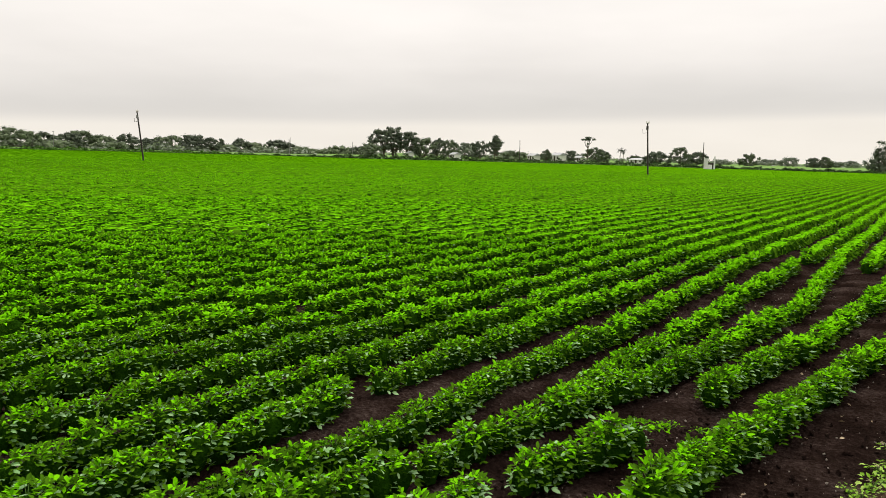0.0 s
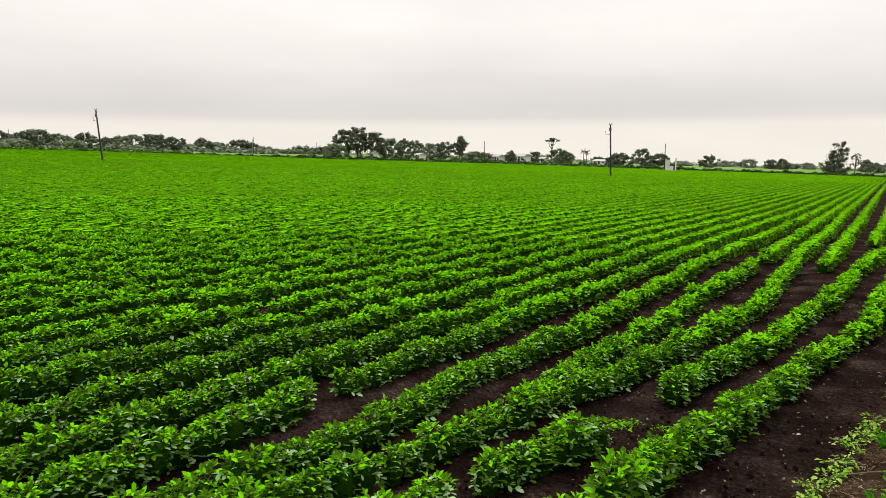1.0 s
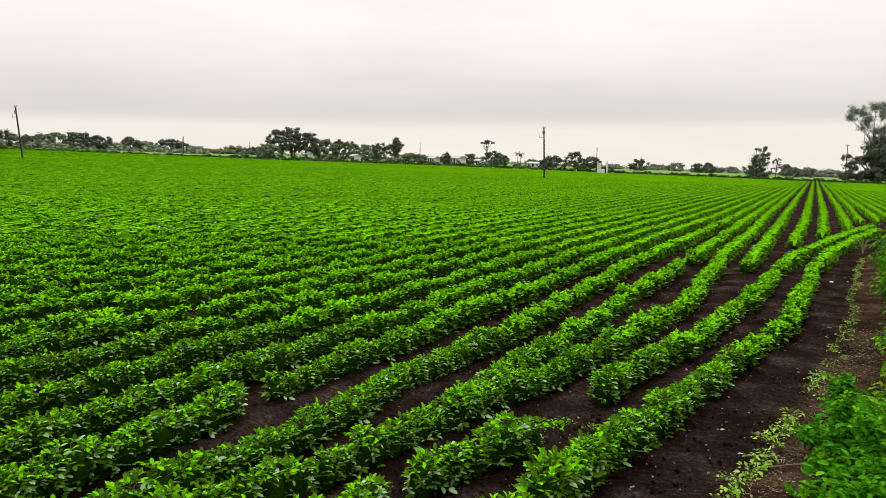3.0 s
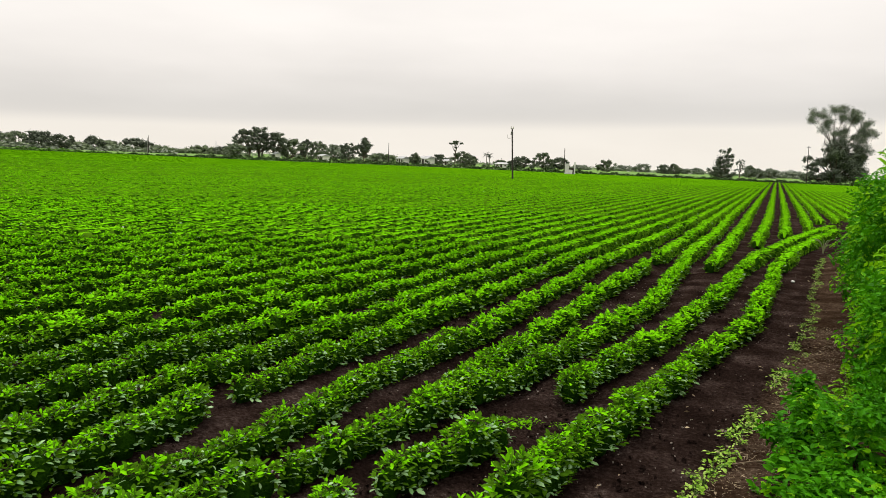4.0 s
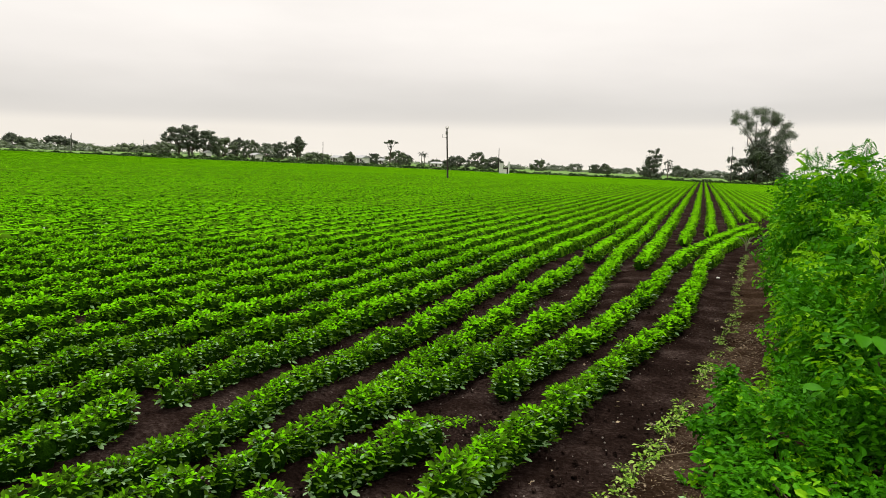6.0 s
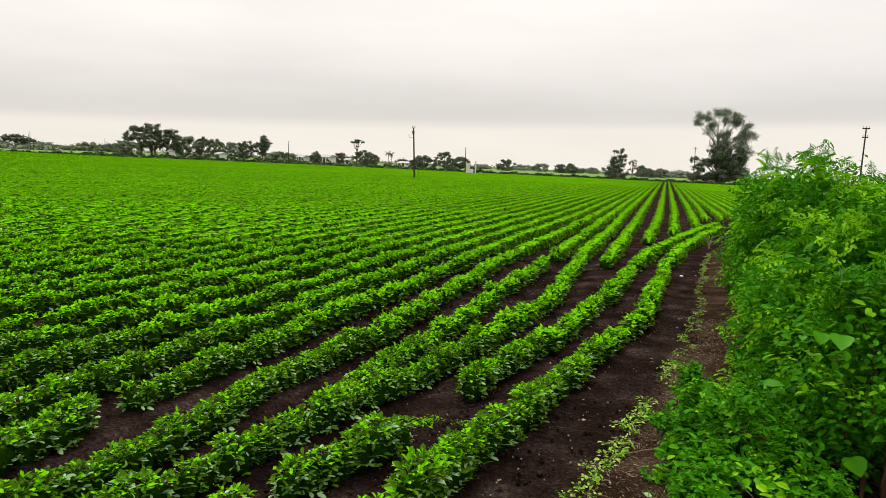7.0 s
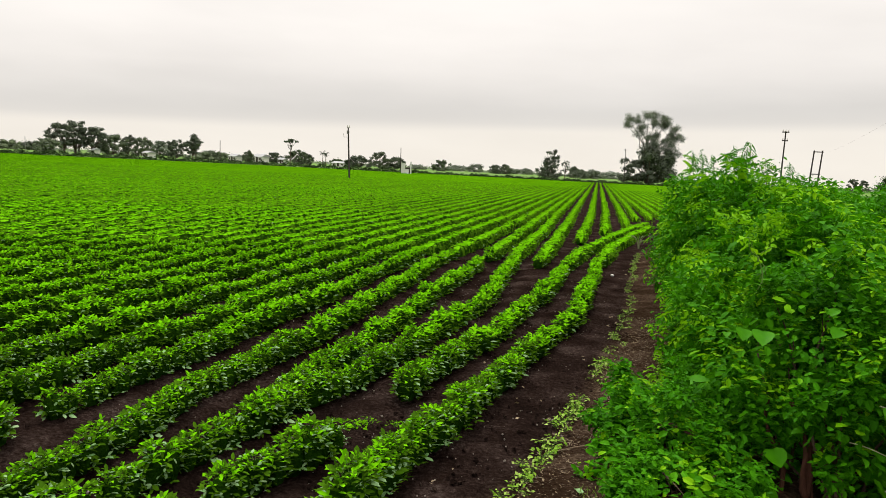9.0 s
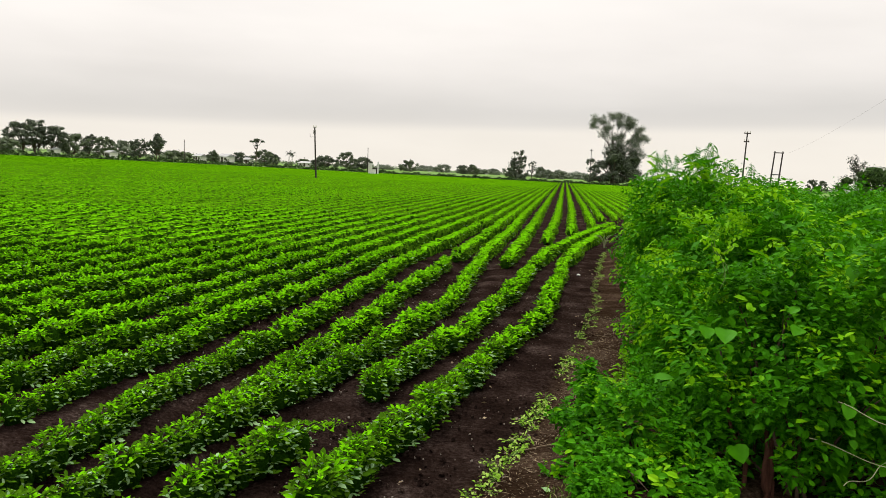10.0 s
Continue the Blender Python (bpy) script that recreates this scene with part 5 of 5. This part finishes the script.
def big_tree():
    """A great tree: a dark dense lower mass and a lighter open crown on long rising limbs."""
    g = np.random.default_rng(600)
    x, y, h, w = BIG
    root = thing("great_tree", "huge tree, dense dark base and airy grey-green top", "tree", at=(x, y, 0))
    low = [(g.uniform(-0.14, 0.38) * w, g.uniform(-0.25, 0.25) * w, g.uniform(0.03, 0.46) * h, w * g.uniform(0.06, 0.11), w * 0.10, w * g.uniform(0.05, 0.09)) for _ in range(60)]
    low += [(g.uniform(-0.47, -0.1) * w, g.uniform(-0.15, 0.15) * w, g.uniform(0.02, 0.40) ** 1.2 * h, w * g.uniform(0.04, 0.07), w * 0.06, w * 0.05) for _ in range(34)]
    high = [(-0.39, 0.84), (-0.30, 0.88), (-0.2, 0.90), (-0.05, 0.94), (0.10, 0.95), (0.20, 0.92), (0.07, 0.83), (-0.1, 0.80), (0.25, 0.80), (0.40, 0.71), (0.48, 0.64), (0.31, 0.63), (0.13, 0.67), (0.0, 0.66),
            (0.22, 0.57), (0.42, 0.78), (0.30, 0.87), (0.04, 0.57), (-0.14, 0.70), (0.36, 0.55), (0.28, 0.48), (0.12, 0.50), (0.40, 0.45), (-0.02, 0.50)]
    high = [((a - 0.05 + g.normal(0, 0.04)) * w, g.uniform(-0.15, 0.15) * w, (c + g.normal(0, 0.025)) * h, w * g.uniform(0.05, 0.105), w * 0.08, w * g.uniform(0.04, 0.072)) for a, c in high for _ in range(4)]
    wood = Bag()
    for k in range(4):
        v, f = tube([(g.normal(0, 0.6), g.normal(0, 0.6), -0.5), (g.normal(0, 0.8), g.normal(0, 0.5), h * 0.2), (-0.05 * w + k * 0.5, 0, h * 0.5)], (0.7, 0.55, 0.35), 8)
        wood.add(v, f)
    for q in high[::5]:
        e = np.array(q[:3])
        b = np.array([-0.05 * w + g.normal(0, 0.4), 0, h * 0.42])
        v, f = tube([b, b * 0.6 + e * 0.4 + (0.1 * w * g.normal() * 0.3, 0, 0), e * 0.75 + b * 0.25, e, e + (0.3, 0, 0.6)], (0.17, 0.11, 0.07, 0.035, 0.015), 6)
        wood.add(v, f)
    for q in low[::5]:
        e = np.array(q[:3])
        v, f = tube([(0, 0, h * 0.08), e * 0.6, e], (0.3, 0.2, 0.08), 5)
        wood.add(v, f)
    part("trunk", wood.mesh("trunk", BARK, True), root)
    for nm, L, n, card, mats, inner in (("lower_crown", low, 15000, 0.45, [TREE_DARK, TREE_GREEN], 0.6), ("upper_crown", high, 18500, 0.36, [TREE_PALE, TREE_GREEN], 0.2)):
        p, d = lobe_points(g, [(*q[:2], q[2] + 30, *q[3:]) for q in L], n, inner, 1.2)
        p[:, 2] -= 30
        p = p[p[:, 2] > 0.4]
        m = len(p)
        ln = card * g.uniform(0.5, 1.4, m)
        v, f, k = leaves(p, g.uniform(0, 6.28, m), g.normal(-0.4, 0.4, m), g.normal(0, 0.35, m), ln, ln * 0.7, "card")
        bag = Bag()
        bag.add(v, f, np.repeat(np.where(g.random(m) < (0.3 if nm == "lower_crown" else 0.25), 1, 0), k))
        if nm == "lower_crown":
            crown_hearts(bag, g, L, 0.7)
        part(nm, bag.mesh(nm, mats), root)


big_tree()
for i, (x, y, h, w) in enumerate(RIGHT):
    tree("tree", "small round dark tree behind the shrubs", x, y, h, max(w, 3.0), 622 + i, None, None, 0.1, 9, 900, 0.3)
tree("spreading_bush", "wide low spreading dark green bush behind the shrubs", 27.0, 70.5, 3.95, 6.6, 621, [HEDGE_DARK, HEDGE_GREEN], None, 0.04, 26, 7000, 0.17, heart=0.6)


def spiky_tree(x, y, h, seed):
    """A small tree of upright ragged sprays."""
    g = np.random.default_rng(seed)
    root = thing("ragged_tree", "small ragged dark tree with spiky sprays of leaves", "tree", at=(x, y, 0))
    wood, crown = Bag(), Bag()
    v, f = tube([(0, 0, -0.2), (0.05, 0, h * 0.4), (0, 0, h * 0.75)], (0.1, 0.07, 0.04), 6)
    wood.add(v, f)
    for i in range(17):
        a, z0 = g.uniform(0, 6.28), h * g.uniform(0.45, 0.75)
        r, z1 = g.uniform(0.3, 1.1), z0 + h * g.uniform(0.02, 0.27)
        q = np.array([(0, 0, z0), (0.5 * r * math.cos(a), 0.5 * r * math.sin(a), 0.6 * z1 + 0.4 * z0), (r * math.cos(a), r * math.sin(a), z1)])
        v, f = tube(q, (0.03, 0.02, 0.01), 4)
        wood.add(v, f)
        n = 45
        t = g.uniform(0.3, 1, n)[:, None]
        p = q[0] * (1 - t) + q[2] * t + g.normal(0, 0.07, (n, 3))
        ln = g.uniform(0.12, 0.28, n)
        v, f, k = leaves(p, g.uniform(0, 6.28, n), g.normal(0.1, 0.5, n), g.normal(0, 0.4, n), ln, ln * 0.4, "card")
        crown.add(v, f, np.repeat((g.random(n) < 0.3).astype(int), k))
    part("trunk", wood.mesh("trunk", BARK, True), root)
    part("crown", crown.mesh("crown", [TREE_DARK, TREE_GREEN]), root)


spiky_tree(25.6, 74.0, 4.85, 625)


def build_hedge():
    """A low dark hedge along the far edge of the field, and scrub behind it."""
    g = np.random.default_rng(640)
    bag = Bag()
    n = 34000
    az = g.uniform(-66, 14, n)
    edge = np.interp(np.radians(az), EDGE_AZ, EDGE_R)
    r = edge + g.uniform(0, 2.5, n)
    hh = np.interp(az, (-66, -50, -46, -43, -38, -16, -12, 14), (0.9, 0.9, 0.5, 0.5, 1.15, 1.1, 0.7, 0.7))
    hh = hh * (0.8 + 0.35 * np.sin(az * 5.1) * np.sin(az * 2.3 + 1) + 0.15 * np.sin(az * 17))
    p = np.stack([r * np.sin(np.radians(az)), r * np.cos(np.radians(az)), hh * g.random(n) ** 0.7], -1)
    ln = g.uniform(0.22, 0.5, n)
    v, f, k = leaves(p, g.uniform(0, 6.28, n), g.normal(-0.2, 0.3, n), g.normal(0, 0.3, n), ln, ln * 0.7, "card")
    light = np.where(az < -45, g.random(n) < 0.75, g.random(n) < 0.0)
    bag.add(v, f, np.repeat(np.where(light, 1, 0), k))
    tagged(new("hedge", bag.mesh("hedge", [HEDGE_DARK, HEDGE_GREEN])), "low dark green hedge along the field's far edge", "hedge", kind="stuff")
    bag = Bag()
    n = 13000
    az = np.where(g.random(n) < 0.45, g.uniform(-70, -42, n), g.uniform(-42, 30, n))
    r = np.where(az < -42, g.uniform(300, 340, n), g.uniform(420, 620, n))
    hh = np.where(az < -42, 3.0, 3.6) * (0.6 + 0.4 * np.sin(az * 1.7) * np.sin(az * 0.9 + 2)) * (0.75 + 0.25 * np.sin(az * 11))
    p = np.stack([r * np.sin(np.radians(az)), r * np.cos(np.radians(az)), np.abs(hh) * g.random(n) ** 0.8], -1)
    ln = g.uniform(1.0, 2.2, n)
    v, f, k = leaves(p, g.uniform(0, 6.28, n), g.normal(-0.2, 0.3, n), g.normal(0, 0.3, n), ln, ln * 0.7, "card")
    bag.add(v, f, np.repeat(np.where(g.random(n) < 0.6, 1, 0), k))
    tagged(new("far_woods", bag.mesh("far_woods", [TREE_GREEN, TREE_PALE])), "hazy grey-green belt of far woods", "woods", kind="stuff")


build_hedge()

# ---- poles and wires ----


def pole_mesh(h, r0, r1, lean=(0, 0), mat=None, sides=10):
    b = Bag()
    z = np.array([-0.4, 0, h * 0.5, h])
    v, f = tube(np.stack([lean[0] * z / h, lean[1] * z / h, z], -1), np.interp(z, (0, h), (r0, r1)), sides)
    b.add(v, f)
    return b.mesh("shaft", mat or WOOD, True)


def field_pole(x, y, h, lean, label):
    p = thing("utility_pole", label, "utility pole", "poles in the field", at=(x, y, 0))
    part("shaft", pole_mesh(h, 0.085, 0.062, lean), p)
    top = (lean[0], lean[1])
    simple("clamp", [box(top[0] - 0.11, top[0] + 0.11, top[1] - 0.04, top[1] + 0.04, h - 0.62, h - 0.30)], STEEL, p)
    simple("bracket", [tube([(top[0] + 0.1, top[1], h - 0.9), (top[0] - 0.4, top[1], h - 0.95), (top[0] - 0.45, top[1], h - 0.6)], 0.02, 5)], STEEL, p)
    for dx in (-0.1, 0.12):
        simple("insulator", [tube([(top[0] + dx, top[1], h - 0.05), (top[0] + dx, top[1], h + 0.08), (top[0] + dx, top[1], h + 0.2)], (0.05, 0.06, 0.03), 8)], CERAMIC, p, "", True)


field_pole(POLE_A[0], POLE_A[1], POLE_A[2], POLE_A[3], "dark weathered pole leaning over the green crop")
field_pole(POLE_B[0], POLE_B[1], POLE_B[2], POLE_B[3], "dark upright pole standing in the soybean field")
for i, (x, y, h, _) in enumerate(THIN):
    p = thing("thin_pole", "thin grey pole beyond the field", "utility pole", "distant thin poles", at=(x, y, 0))
    part("shaft", pole_mesh(h, 0.11, 0.07, (-0.02 * h, 0), STEEL if i in (2, 3, 4) else WOOD, 8), p)
    if i in (4, 6):
        simple("crossarm", [box(-0.02 * h - 0.45, -0.02 * h + 0.45, -0.04, 0.04, h - 0.35, h - 0.25)], STEEL, p)


def cross_pole(x, y, h):
    k = 0.02 * h
    p = thing("power_pole", "steel lattice-braced power pole with two crossarms", "utility pole", at=(x - 0.045 * h - 0.2, y, 0))
    part("shaft", pole_mesh(h, 0.10, 0.07, (k, 0), WOOD), p)
    for z, l in ((h - 0.08, 0.75), (h - 1.05, 0.62)):
        c = k * z / h
        simple("crossarm", [box(c - l / 2, c + l / 2, -0.05, 0.05, z - 0.06, z + 0.06)], WOOD, p)
        for dx in (-l / 2 + 0.08, 0, l / 2 - 0.08):
            simple("insulator", [tube([(c + dx, 0, z + 0.05), (c + dx, 0, z + 0.15), (c + dx, 0, z + 0.28)], (0.04, 0.055, 0.03), 6)], CERAMIC, p, "", True)
    simple("brace", [tube([(-0.35, 0, 0), (0.0, 0, h * 0.33), (k * 0.45, 0, h * 0.5)], 0.045, 5)], WOOD, p)
    return p


def h_frame(x0, x1, y, h):
    p = thing("double_pole", "pair of leaning posts joined by steel crossbars", "utility pole", at=((x0 + x1) / 2 - 0.06 * h, y, 0))
    d = abs(x1 - x0) / 2
    k = 0.06 * h
    for s in (-1, 1):
        b = Bag()
        v, f = tube([(s * d, 0, -0.3), (s * d + k / 2, 0, h / 2), (s * d + k, 0, h)], (0.08, 0.075, 0.065), 8)
        b.add(v, f)
        part("post", b.mesh("post", WOOD, True), p)
    for z in (h - 0.15, h * 0.55):
        c = k * z / h
        simple("crossbar", [box(c - d - 0.1, c + d + 0.1, -0.04, 0.04, z - 0.05, z + 0.05)], STEEL, p)


cross_pole(*RP[0][:3])
h_frame(RP[1][0] - 0.10, RP[1][0] + 0.65, RP[1][1], RP[1][2])
# a slack wire from the double pole, passing overhead
wire = Bag()
a, b = np.array([RP[1][0] + 1.2, RP[1][1], RP[1][2] - 0.1]), np.array([WIRE_END[0], WIRE_END[1], WIRE_END[2]])
s = np.linspace(0, 1, 24)[:, None]
v, f = tube(a * (1 - s) + b * s + np.array([0, 0, -0.2]) * 4 * s * (1 - s), 0.0026, 4)
wire.add(v, f)
tagged(new("overhead_wire", wire.mesh("overhead_wire", STEEL)), "thin grey overhead wire crossing the cloudy sky", "wire")

# ---- houses beyond the field ----


def house(x, y, h, w, label):
    p = thing("house", label, "house", "houses beyond the field", at=(x, y, 0), rz=math.degrees(math.atan2(-x, y)) * -1)
    d, wh = w * 0.7, h * 0.68
    simple("wall", [box(-w / 2, w / 2, -d / 2, d / 2, -0.2, wh)], LIME, p)
    v = np.array([(-w / 2 - 0.3, -d / 2 - 0.3, wh - 0.02), (w / 2 + 0.3, -d / 2 - 0.3, wh - 0.02), (w / 2 + 0.3, d / 2 + 0.3, wh - 0.02), (-w / 2 - 0.3, d / 2 + 0.3, wh - 0.02), (-w / 2 - 0.3, 0, h), (w / 2 + 0.3, 0, h)], float)
    b = Bag()
    b.add(v, np.array([(0, 1, 5, 4), (2, 3, 4, 5), (0, 3, 2, 1)]))
    b.add(v, np.array([(0, 4, 3), (1, 2, 5)]))
    part("roof", b.mesh("roof", TIN), p)
    simple("door", [box(-0.45, 0.45, -d / 2 - 0.06, -d / 2 - 0.005, 0, min(2.0, wh - 0.1))], DOORWAY, p)
    for s in (-1, 1):
        simple("window", [box(s * w * 0.32 - 0.4, s * w * 0.32 + 0.4, -d / 2 - 0.05, -d / 2 - 0.005, wh * 0.4, wh * 0.8)], DOORWAY, p)


for x, y, h, w in HOUSES:
    house(x, y, h, w, "small whitewashed house with a pale sheet roof")


def hut(x, y, h, w):
    p = thing("pump_hut", "small roofless whitewashed pump hut at the field edge", "hut", at=(x, y, 0), rz=15)
    t = 0.12
    simple("front_wall", [box(-w / 2, -w * 0.1, -w / 2, -w / 2 + t, -0.1, h * 0.9)], LIME, p)
    simple("low_wall", [box(-w * 0.1 + 0.004, w * 0.28, -w / 2, -w / 2 + t, -0.1, h * 0.42)], LIME, p)
    simple("back_wall", [box(-w / 2, w / 2, w / 2 - t, w / 2, -0.1, h * 0.55)], DOORWAY, p)
    simple("side_wall", [box(-w / 2 - 0.003, -w / 2 + t, -w / 2 + t + 0.003, w / 2 - t - 0.003, -0.1, h)], LIME, p)
    simple("side_wall", [box(w / 2 - t, w / 2 + 0.003, -w / 2 + t + 0.003, w / 2 - t - 0.003, -0.1, h * 0.95)], LIME, p)
    simple("post", [box(w / 2 - 0.15, w / 2 + 0.1, -w / 2 - 0.1, -w / 2 - 0.005, -0.1, h * 1.05)], LIME, p)


hut(*HUT[0])
